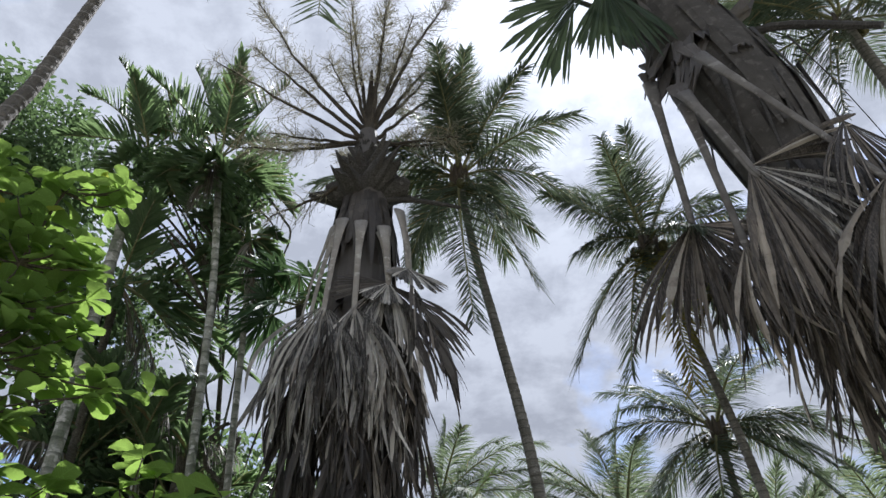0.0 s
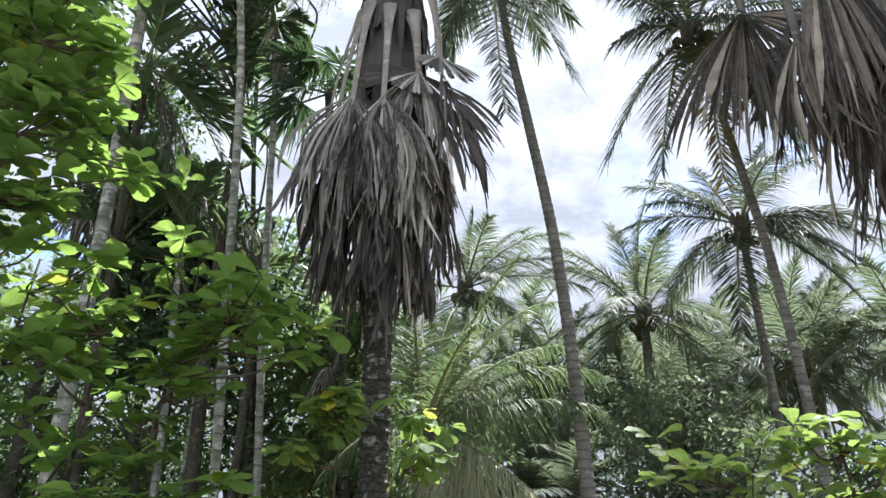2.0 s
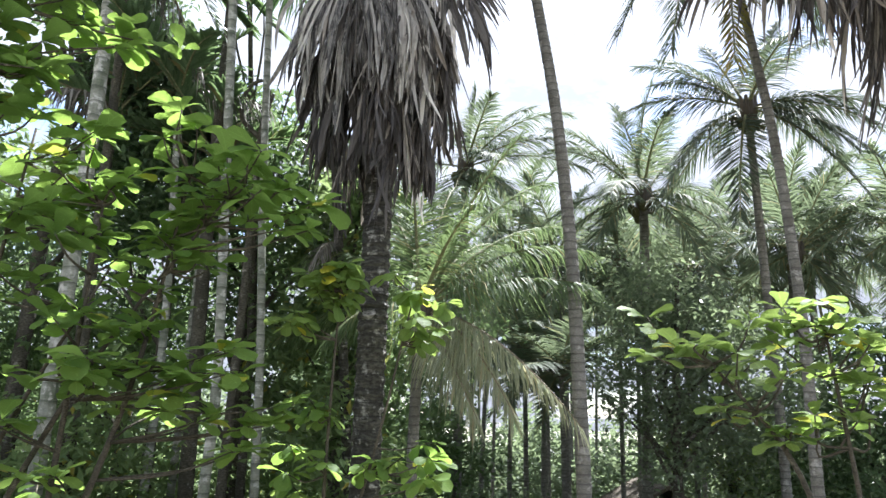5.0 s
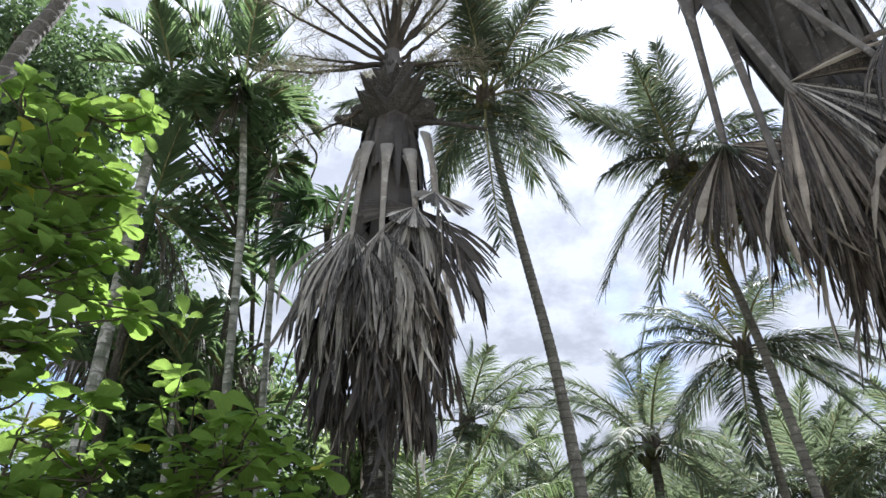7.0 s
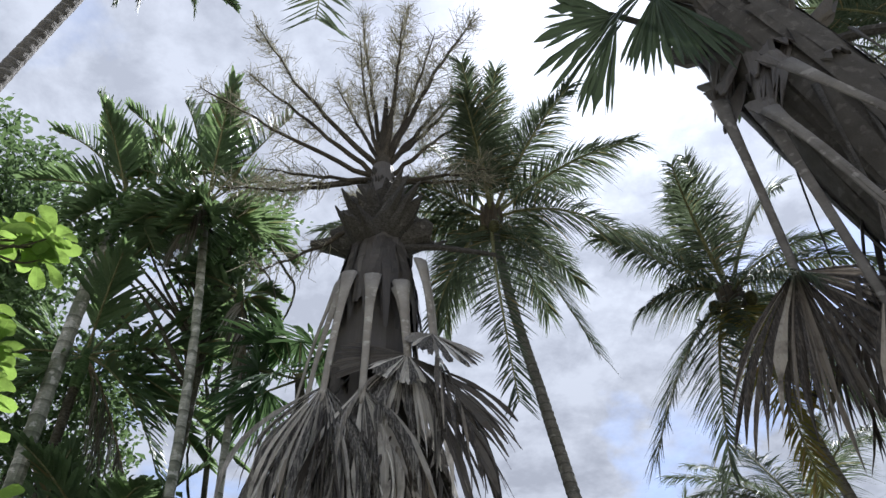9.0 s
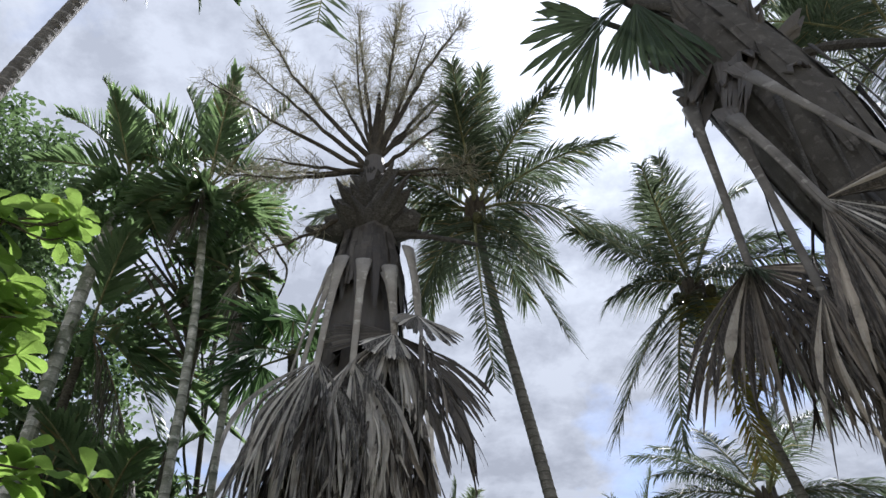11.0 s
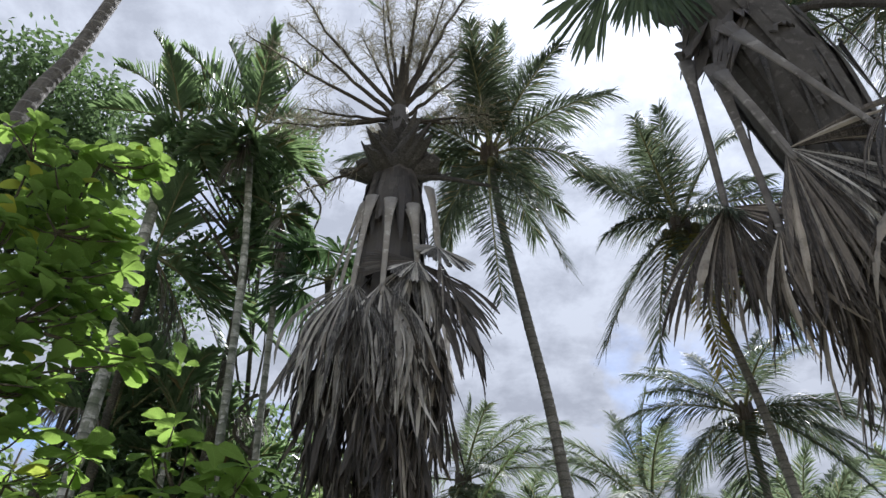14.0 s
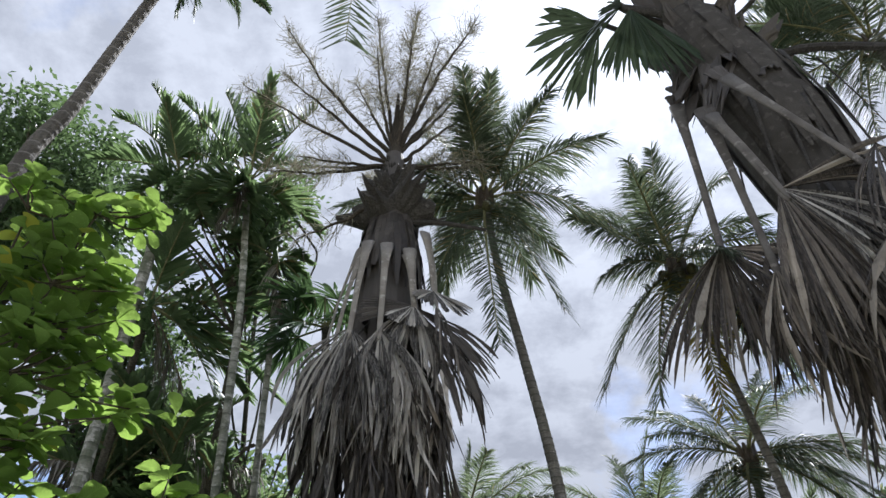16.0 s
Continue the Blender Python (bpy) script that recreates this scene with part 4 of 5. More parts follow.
    top += ((5.1, 7.5, 11.4, 4.95, 7.5, 8.7, -110, 3.0, -18, 26, 0.62, 10, 1), (5.5, 7.4, 11.3, 5.4, 7.4, 8.5, -105, 3.1, -24, 24, 0.62, 11, 1), (5.8, 7.3, 11.2, 5.8, 7.3, 8.3, -100, 3.0, -26, 24, 0.6, 11, 1), (5.2, 7.75, 11.0, 5.15, 7.8, 7.7, -110, 2.7, -22, 24, 0.5, 10, 1),
            (5.5, 6.9, 11.8, 5.9, 6.6, 9.2, -80, 2.4, -40, 60, 0.6, 18, 1), (6.3, 7.2, 12.0, 6.7, 6.9, 9.0, -50, 2.5, -60, 60, 0.6, 16, 1),
           (6.8, 7.9, 12.2, 7.2, 7.9, 9.1, 0, 2.5, -60, 60, 0.5, 16, 1), (6.4, 8.7, 12.2, 6.7, 9.0, 9.2, 60, 2.5, -60, 60, 0.5, 16, 1), (5.4, 8.9, 12.2, 5.3, 9.2, 9.0, 120, 2.6, -60, 60, 0.5, 16, 1))
    for i, (rx, ry, rz, hx, hy, hz, a, size, low, high, joint, count, old) in enumerate(top):
        add_fan(palm, np.array((rx, ry, rz)) - base, np.array((hx, hy, hz)) - base, a, size, 600 + i, DEAD_FAN_OLD if old else DEAD_FAN, 0.86, 50, "grey-brown dead fan leaf on a long stalk", petiole=LONG_STALK if i < 6 else STUB, thick=0.06 if i < 6 else 0.025, face=a, flange=1.0 if i in (0, 2, 3, 5) else 0.0,
                segments=int(count * 2.7), fold=0.8 if joint < 0.6 else 0.6 if joint < 0.8 else 0.45, split=joint, width=0.05, loss=0.03, curl=0.4 if joint < 0.6 else 0.12, uneven=0.6, low=low, high=high)
    for tier, (z, r, size, n) in enumerate(((8.9, 0.9, 2.5, 9), (8.0, 0.75, 2.4, 9), (7.2, 0.6, 2.3, 8))):
        for k in range(n):
            a = 360 / n * k + tier * 19 + rng.uniform(-8, 8)
            o = direction(a, 0)
            zz = z + rng.uniform(-0.3, 0.3)
            add_fan(palm, axis_at(zz + 1.0) + o * 0.4, axis_at(zz) + o * r, a, size * rng.uniform(0.85, 1.1), 640 + tier * 20 + k, DEAD_FAN_OLD, 0.88, rng.uniform(30, 48), "brown dead fan leaf", petiole=STUB, thick=0.05, tilt=rng.uniform(-18, 18), face=a + rng.uniform(-45, 45), segments=19, fold=1.4, split=0.32, width=0.05, curl=0.6, loss=0.06, uneven=0.6)
    # blades of the folded leaf that stand off sideways: azimuth, drop, length, half angle, joined share
    for i, (a, drop, size, spread, joint, fresh) in enumerate(((-14, -0.42, 1.75, 11, 1.0, 0), (-18, 0.34, 1.55, 8, 1.0, 1), (-24, 0.48, 1.7, 8, 1.0, 1), (-40, 0.64, 1.9, 8, 0.9, 1), (-28, 0.1, 1.2, 8, 0.95, 0))):
        add_fan(palm, np.array((4.36, 7.54, 10.93)) - base, np.array((4.6, 6.97, 8.70)) - base, a, size, 760 + i, DEAD_FAN if fresh else DEAD_FAN_OLD, drop, spread, "stiff pleated blade of a dead fan leaf", petiole=LONG_STALK, thick=0.03,
                face=-100, segments=6, fold=0.4, split=0.8 * joint, width=0.05, loss=0.0, curl=0.15, uneven=0.4)
    # living leaves high in the crown: hub, facing, blade length, from and to angle, drop
    living = ((3.7, 8.15, 15.15, 195, 2.5, -24, 40, 0.6), (3.85, 8.1, 15.0, -100, 2.7, -30, 30, 0.97), (3.6, 9.2, 16.2, 150, 2.4, -60, 60, 0.4), (6.4, 9.3, 15.9, 40, 2.4, -70, 70, 0.4), (5.6, 7.3, 16.6, -110, 2.2, -60, 60, 0.1), (6.9, 8.2, 16.0, 0, 2.3, -70, 70, 0.3))
    for i, (hx, hy, hz, a, size, low, high, drop) in enumerate(living):
        add_fan(palm, axis_at(14.6) + direction(a, 0) * 0.4, np.array((hx, hy, hz)) - base, a, size, 720 + i, LIVE_FAN, drop, 60, "dark green living fan leaf", petiole=STUB, thick=0.11, segments=22, fold=0.3, split=0.74, width=0.055, loss=0.0, curl=0.1, uneven=0.25, low=low, high=high)
    part("long_petiole", tube(smooth_path([axis_at(13.0), (6.4 - base[0], 7.6 - base[1], 12.85 - base[2]), (7.5 - base[0], 6.7 - base[1], 11.6 - base[2])], 9), np.linspace(0.11, 0.06, 9), 8, 0.04, 4), STUB, palm, "thick bare leaf stalk")
    return palm


resized(leafy_fan_palm(), 1.05)

# ---------------------------------------------------------------- coconut palms
resized(coconut_palm([on_ground(2.16, 10.8), (2.1, 10.82, 1.4), (1.99, 10.84, 4.0), (1.78, 10.87, 6.4), (1.46, 10.9, 8.5), (1.13, 10.93, 10.5), (0.94, 10.96, 12.4)],
             [(57, 81, 5.4), (103, 76, 4.8), (-12, 65, 3.2), (-32, 7, 2.7), (-27, -40, 3.3), (-39, -67, 3.8), (-89, -76, 4.4), (146, -53, 2.1), (-159, 10, 1.8), (155, 5, 1.6), (131, 62, 4.1), (64, -3, 2.8), (34, 43, 3.4), (-60, 20, 2.6)],
             11, (0.112, 0.07), "tall leaning coconut palm with a full green crown", extra=7, count=124, droop=0.62), 0.95)
resized(coconut_palm([on_ground(5.4, 10.73), (5.38, 10.73, 1.2), (5.36, 10.74, 3.4), (5.2, 10.8, 6.0), (4.97, 10.92, 8.0), (4.6, 11.08, 10.7)],
             [(51, 82, 3.9), (92, 78, 3.3), (2, 57, 3.1), (145, 52, 2.9), (123, 59, 3.3), (-173, -15, 1.6), (-172, -57, 3.4), (-150, -69, 3.5), (-103, -76, 3.7), (-3, 31, 2.3), (24, -35, 3.0), (53, 6, 3.0), (-120, 15, 2.6)],
             12, (0.09, 0.066), "coconut palm with drooping lower fronds, one yellowing", extra=4, special=(8,), count=128, droop=0.7), 0.9)
resized(coconut_palm([on_ground(6.75, 14.6), (6.7, 14.6, 2), (6.6, 14.6, 5), (6.5, 14.62, 8.4)],
             [(159, 30, 2.6), (175, -2, 2.6), (125, 42, 3.0), (-165, -45, 3.0), (-124, -62, 3.2), (-28, -14, 3.0), (-55, -36, 3.1), (13, 42, 2.9), (24, 64, 2.6), (-43, -48, 3.2), (100, 55, 2.8), (22, -13, 2.8), (-90, 10, 2.6)],
             13, (0.10, 0.08), "coconut palm with a wide spreading crown", extra=4), 0.93)
coconut_palm([on_ground(4.5, 16.4), (4.6, 16.4, 1), (4.65, 16.35, 4), (4.68, 16.34, 6.9)],
             [(167, 40, 2.8), (-174, -20, 2.6), (111, 68, 2.9), (-16, 84, 2.8), (41, 60, 3.0), (33, 42, 2.6), (-33, -38, 3.2), (-58, -50, 3.1), (-147, -46, 2.8), (-171, -34, 2.9), (24, 0, 2.6), (65, -50, 2.6), (-90, 30, 2.4)],
             14, (0.12, 0.10), "coconut palm with upright young fronds", extra=4, leaf=COCO_HAZED)
coconut_palm([on_ground(0.5, 17.0), (0.52, 17, 2), (0.54, 17, 5), (0.54, 17, 7.7)],
             [(-2, 84, 2.1), (-14, 26, 2.8), (29, 46, 2.8), (-28, 4, 2.8), (-52, -35, 2.6), (133, 56, 2.6), (180, -12, 2.2), (61, -33, 2.4), (-109, -50, 2.6), (-70, 40, 2.0)],
             15, (0.11, 0.09), "coconut palm half hidden behind the fan palm", extra=3, leaf=COCO_HAZED)
low = coconut_palm([on_ground(-0.32, 11.0), (-0.32, 11.0, 1.0), (-0.28, 11.0, 3.3)],
                   [(-4, 20, 2.7), (26, 33, 3.0), (132, 58, 2.4), (71, 58, 2.8), (166, 27, 2.0), (19, 46, 3.2), (-141, -20, 1.6), (54, 29, 3.0), (-60, 40, 2.0), (110, 75, 3.0), (0, 62, 3.2), (-25, 5, 2.6)],
                   16, (0.085, 0.08), "young coconut palm with bright green arching fronds", extra=2, leaf=COCO_YOUNG, length=0.8, count=120, width=0.022, droop=1.0)
for i, (az, el, size) in enumerate(((-52, -50, 2.1), (-28, -34, 3.0), (-40, -42, 2.3))):
    add_frond(low, np.array((0.04, 0, 3.3 - low.location.z)), direction(az, el) * size, 900 + i, COCO_PALE, RACHIS_DEAD, "silvery drying frond bent to the ground", leaflets=110, leaf_length=0.62, leaf_width=0.026, droop=0.8, sag=0.26, stem=0.022, start=0.16, splay=70, vee=-0.1)
lean = areca_palm([on_ground(-6.0, 6.75), (-5.95, 6.78, 4), (-5.78, 6.9, 8.9), (-5.58, 7.06, 10.5), (-5.43, 7.17, 12.3), (-5.22, 7.32, 14.7)],
                  [(-142, 62, 2.4), (97, 60, 2.6), (170, 66, 2.4), (60, 40, 2.6), (-60, 50, 2.4)], 17, (0.135, 0.10), "leaning palm with pale rings on its grey-brown trunk", length=0.7, leaf=ARECA_DARK, bark=RING_BARK, width=0.1, step=0.3)
for i, (x, y, z, over) in enumerate(((-4.75, 7.3, 13.55, 1.3), (-5.3, 7.1, 13.9, 0.9), (-3.9, 7.95, 14.3, 1.5), (-4.55, 7.5, 13.8, 1.3))):
    hub = np.array((-5.19, 7.34, 15.0))
    add_frond(lean, hub - np.array(lean.location), np.array((x, y, z)) - hub, 950 + i, ARECA_DARK, RACHIS, leaflets=56, leaf_length=0.5, leaf_width=0.036, droop=0.2, stem=0.022, start=0.2, splay=50, vee=0.05, tip=0.15, over=over)
above = coconut_palm([on_ground(-6.2, 0.4), (-5.9, 0.8, 5), (-4.8, 2.2, 10), (-3.3, 3.6, 13), (-1.2, 4.95, 15.3)], [(200, 30, 3.2), (240, 10, 3.0), (-120, 35, 3.2), (-60, 45, 3.0), (160, 55, 3.0), (-160, -10, 2.8), (-90, 60, 3.0)],
                     25, (0.15, 0.11), "tall leaning coconut palm with a frond hanging overhead", extra=0)
hub = np.array((-1.2, 4.95, 15.3))
add_frond(above, hub - np.array(above.location), np.array((-1.42, 6.4, 11.3)) - hub, 960, COCO, RACHIS, leaflets=104, leaf_length=1.15, leaf_width=0.042, droop=0.15, stem=0.025, splay=98, over=4.9)
coconut_palm([on_ground(9.6, 8.3), (9.5, 8.4, 5), (9.2, 8.6, 10), (8.95, 8.72, 14.7)],
             [(137, 34, 3.2), (55, 70, 3.0), (-48, 36, 2.8), (138, -10, 3.2), (162, -52, 3.4), (-170, -68, 3.4), (-159, -60, 3.2), (108, 60, 3.0), (-47, -50, 2.8), (180, 10, 3.2), (-140, -15, 3.0), (160, 55, 3.0)],
             18, (0.15, 0.11), "tall coconut palm with dense dark hanging fronds", extra=4)
far = coconut_palm([on_ground(3.9, 25.7), (3.85, 25.7, 1), (3.73, 25.73, 5.5)],
                   [(173, 24, 2.6), (173, -26, 2.4), (172, 62, 2.4), (-9, 66, 2.4), (-10, 24, 2.6), (-10, -34, 2.5), (172, -70, 2.5), (-142, -50, 2.7), (90, 40, 2.6), (-80, 30, 2.4), (50, -20, 2.6), (-60, -10, 2.6)],
                   19, (0.068, 0.056), "slim coconut palm in the grove behind", extra=3, leaf=COCO_HAZED, count=56, width=0.042, nuts=4)
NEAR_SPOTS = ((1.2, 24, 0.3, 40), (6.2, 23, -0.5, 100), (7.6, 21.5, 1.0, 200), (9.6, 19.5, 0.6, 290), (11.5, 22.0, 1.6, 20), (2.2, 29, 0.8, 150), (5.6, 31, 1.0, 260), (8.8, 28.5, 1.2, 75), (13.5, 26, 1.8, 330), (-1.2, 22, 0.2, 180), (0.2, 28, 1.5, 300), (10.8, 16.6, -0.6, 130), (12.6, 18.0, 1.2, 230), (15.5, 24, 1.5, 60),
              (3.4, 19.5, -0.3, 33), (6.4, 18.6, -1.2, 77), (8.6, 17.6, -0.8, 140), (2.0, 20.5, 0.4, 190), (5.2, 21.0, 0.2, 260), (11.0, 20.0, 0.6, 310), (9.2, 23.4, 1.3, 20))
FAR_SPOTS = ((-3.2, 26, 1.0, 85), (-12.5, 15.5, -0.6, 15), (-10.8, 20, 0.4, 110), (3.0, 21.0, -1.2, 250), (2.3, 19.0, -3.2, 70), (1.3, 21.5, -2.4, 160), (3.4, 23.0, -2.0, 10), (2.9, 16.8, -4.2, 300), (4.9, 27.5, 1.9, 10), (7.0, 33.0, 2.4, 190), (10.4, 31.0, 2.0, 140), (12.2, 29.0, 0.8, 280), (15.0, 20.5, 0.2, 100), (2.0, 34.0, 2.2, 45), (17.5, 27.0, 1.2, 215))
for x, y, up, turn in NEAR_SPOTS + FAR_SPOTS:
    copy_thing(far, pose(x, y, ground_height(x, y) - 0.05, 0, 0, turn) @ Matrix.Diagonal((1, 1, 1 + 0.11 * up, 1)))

# ---------------------------------------------------------------- slender palms at the forest edge
resized(areca_palm([on_ground(-3.17, 10.73), (-3.19, 10.73, 0.47), (-3.16, 10.75, 2.15), (-3.30, 10.70, 4.95), (-3.54, 10.63, 9.10), (-3.86, 10.51, 12.01)],
           [(-156, 46, 2.13), (180, 71, 2.69), (117, 82, 2.58), (3, 65, 2.35), (176, 31, 1.90), (-126, -74, 1.12), (47, -5, 1.57), (-81, -80, 1.29), (-29, -76, 1.18), (60, 50, 2.02), (-70, 40, 1.79), (-100, -58, 1.35), (-55, -54, 1.35), (-140, -48, 1.4), (-10, -46, 1.3), (165, -40, 1.4)],
           21, label="slender pale grey areca palm with feathery crown", dead=(5,), length=0.85, width=0.07, lift=0.7), 0.96)
resized(areca_palm([on_ground(-2.64, 11.46), (-2.65, 11.46, 0.36), (-2.74, 11.45, 2.60), (-2.91, 11.41, 5.18), (-3.12, 11.33, 9.43), (-3.25, 11.30, 10.67)],
           [(-163, 12, 0.95), (20, -40, 0.85), (-18, -70, 1.2), (128, -52, 1.1), (-34, -74, 1.45), (130, 50, 0.9), (40, 20, 0.7), (-120, -60, 1.3), (175, -30, 1.0)],
           22, (0.07, 0.055), "thin areca palm with a sparse drooping crown", dead=(4,), length=0.55), 0.96)
resized(areca_palm([on_ground(-5.52, 10.66), (-5.5, 10.67, 1), (-5.44, 10.7, 6), (-5.5, 10.66, 10.2), (-5.46, 10.69, 12.4)],
           [(-151, 64, 2.3), (-168, 43, 1.9), (27, 80, 1.9), (-170, 7, 1.5), (144, 72, 2.2), (40, 58, 2.0), (-111, -62, 1.7), (-9, -58, 1.6), (10, 30, 1.6), (-90, 20, 1.4)],
           23, (0.12, 0.10), "pale grey palm with stiff upright fronds", length=0.8, width=0.07, lift=0.7), 0.96)
areca_palm([on_ground(-5.26, 11.14), (-5.32, 11.09, 3.16), (-5.40, 11.07, 9.32)],
           [(1, -8, 2.46), (-104, -55, 2.02), (-16, -50, 2.46), (42, -25, 2.13), (171, 22, 1.90), (1, -62, 2.58), (26, -70, 2.13), (22, -28, 2.46), (100, 30, 2.02), (-60, 15, 1.79), (-160, -20, 2.02), (60, 55, 1.79)],
           24, (0.085, 0.07), "dark palm with drooping and withered fronds", dead=(5, 6), length=0.8, bark=TREE_BARK)
for i, (x, y, h, turn) in enumerate(((-4.3, 11.4, 7.4, 160), (-5.6, 11.4, 7.0, 70), (-1.75, 12.5, 5.2, 80), (-4.1, 12.0, 6.6, 200))):
    g = np.array(on_ground(x, y))
    areca_palm([g, g + (0.06, 0.0, h * 0.5), g + (0.16 * math.cos(turn), 0.1, h)], [(turn + 47 * k, 55 - 17 * (k % 5), 1.5 + 0.1 * (k % 4)) for k in range(9)], 40 + i, (0.065, 0.055), "slim areca palm among the trees", dead=(4,), length=0.65, bark=TREE_BARK if i % 3 else ARECA_BARK)

# small fan palm behind the flowering one
def small_fan_palm():
    base = np.array(on_ground(-1.15, 11.9))
    palm = thing("fan_palm", base, "smaller green fan palm with round leaves", "palm tree", "fan palms")
    hub = np.array((-2.05, 10.9, 9.15)) - base
    part("trunk", ringed_trunk([(0, 0, 0), hub * 0.5, hub], 0.08, 0.07, 0.14, 0.05, 12, 9), FAN_BARK, palm)
    for i, (a, rise, out) in enumerate(((-168, 0.1, 0.6), (-160, 0.5, 0.5), (178, 0.75, 0.3), (-175, -0.3, 0.6), (120, 0.8, 0.2), (150, 0.0, 0.6), (50, 0.7, 0.4), (-60, 0.3, 0.5), (0, 0.2, 0.6), (-120, -0.2, 0.55))):
        o = direction(a, 0)
        add_fan(palm, hub, hub + o * out + UP * rise, a, 1.2, 800 + i, GREEN_FAN, 0.15 if rise > 0.2 else 0.45, 95, petiole=RACHIS, thick=0.018, segments=26, fold=0.3, split=0.35, width=0.03, loss=0.0, curl=0.1, uneven=0.15)


small_fan_palm()

# ---------------------------------------------------------------- trees behind the palms
broadleaf_tree([on_ground(-8.6, 11.4), (-8.5, 11.3, 4), (-8.7, 11.1, 9), (-8.5, 11.1, 14)], [(-8.6, 11.1, 13.2, 1.6, 1.6, 2.3, 60), (-9.3, 11.0, 11.5, 2.0, 1.6, 2.0, 60), (-7.6, 11.2, 11.6, 1.3, 1.3, 1.6, 40)], 51, 0.18, 24, TREE_LEAF_DARK, 0.2, "tall green broadleaf tree with a loose crown", dense=2.8)
round_tree = broadleaf_tree([on_ground(-4.1, 12.9), (-4.2, 12.8, 5), (-4.1, 12.5, 10), (-4.0, 12.3, 13.6)], [(-4.1, 12.2, 13.5, 0.8, 0.7, 0.6, 22), (-3.68, 12.3, 12.9, 0.3, 0.3, 0.5, 8), (-4.3, 12.1, 12.5, 0.5, 0.5, 0.6, 16), (-4.0, 12.2, 11.4, 0.3, 0.4, 0.4, 5), (-5.9, 11.5, 13.0, 0.8, 0.7, 0.9, 40), (-5.1, 11.8, 13.2, 0.6, 0.6, 0.6, 20), (-4.9, 12.0, 10.6, 0.3, 0.4, 0.3, 6)],
                            52, 0.17, 9, TREE_LEAF_DARK, 0.12, "slender tree with dark round leaves", tight=0.2, dense=1.2, plump=0.36)
resized(round_tree, 0.9)
part("branch", tube(smooth_path([(0.5, -0.6, 14.0), (1.0, -0.6, 13.4), (1.15, -0.6, 12.6), (0.75, -0.6, 11.4)], 14), np.linspace(0.025, 0.008, 14), 6, 0.1, 3), TREE_BARK, round_tree, "bare drooping branch")
broadleaf_tree([on_ground(-6.9, 12.2), (-6.8, 12.2, 4), (-6.6, 12.3, 9)], [(-6.4, 12.3, 9.6, 1.5, 1.2, 1.3, 60), (-5.6, 12.4, 6.8, 1.3, 1.1, 1.5, 44)], 53, 0.16, 26, TREE_LEAF_DARK, 0.15, "dense dark green tree at the forest edge")
broadleaf_tree([on_ground(-3.6, 13.6), (-3.6, 13.6, 3), (-3.5, 13.6, 7)], [(-3.5, 13.6, 6.2, 1.6, 1.2, 1.7, 54), (-2.5, 13.7, 4.2, 1.5, 1.2, 1.8, 44), (-4.8, 13.5, 4.0, 1.6, 1.2, 2.0, 44)], 54, 0.17, 26, TREE_LEAF, 0.14, "leafy green tree behind the slender palms")
broadleaf_tree([on_ground(-1.6, 12.6), (-1.6, 12.6, 2), (-1.5, 12.6, 5)], [(-1.6, 12.6, 4.6, 0.9, 0.9, 1.5, 44), (-1.9, 12.5, 2.4, 1.0, 0.9, 1.3, 40)], 55, 0.2, 22, TREE_LEAF_PALE, 0.08, "young tree with large light green leaves")
broadleaf_tree([on_ground(-9.6, 12.6), (-9.6, 12.6, 3), (-9.6, 12.5, 7)], [(-9.5, 12.4, 6.5, 1.8, 1.4, 2.2, 70), (-8.2, 12.6, 3.6, 1.7, 1.3, 2.0, 60), (-10.8, 12.4, 3.6, 1.7, 1.3, 2.0, 50)], 56, 0.17, 26, TREE_LEAF, 0.15, "dense dark green tree at the forest edge")
broadleaf_tree([on_ground(-6.0, 14.6), (-6.0, 14.6, 3), (-6.0, 14.6, 6)], [(-6.0, 14.6, 4.6, 2.0, 1.2, 2.4, 50), (-7.4, 14.4, 2.4, 1.6, 1.2, 1.8, 36)], 57, 0.18, 26, TREE_LEAF, 0.15, "leafy tree deep in the shade")
broadleaf_tree([on_ground(4.6, 14.4), (4.6, 14.4, 1), (4.7, 14.3, 4.6)], [(4.2, 14.3, 4.3, 0.7, 0.7, 0.9, 22), (4.9, 14.3, 3.3, 1.0, 0.9, 0.9, 30), (3.9, 14.3, 2.4, 0.8, 0.8, 0.9, 22), (6.0, 14.4, 3.0, 0.9, 0.9, 1.2, 26), (6.9, 14.2, 2.0, 0.9, 0.8, 1.0, 20), (5.0, 14.3, 1.4, 1.3, 0.9, 0.8, 26)], 58, 0.15, 22, GREY_LEAF, 0.12, "olive-green small-leaved tree among coconut palms", tight=0.42)
broadleaf_tree([on_ground(9.2, 15.2), (9.2, 15.2, 1), (9.3, 15.2, 3.4)], [(9.2, 15.2, 2.6, 1.8, 1.2, 1.6, 80), (7.9, 15.2, 1.2, 1.4, 1.1, 1.2, 50)], 59, 0.14, 28, TREE_LEAF, 0.12, "bushy green tree at the grove edge")
broadleaf_tree([on_ground(7.2, 18.6), (7.2, 18.6, 0), (7.2, 18.6, 2.4)], [(7.0, 18.6, 1.6, 1.6, 1.0, 1.4, 60), (8.4, 18.4, 0.6, 1.4, 1.0, 1.2, 40)], 60, 0.14, 26, TREE_LEAF_PALE, 0.1, "green bush beside the hut")
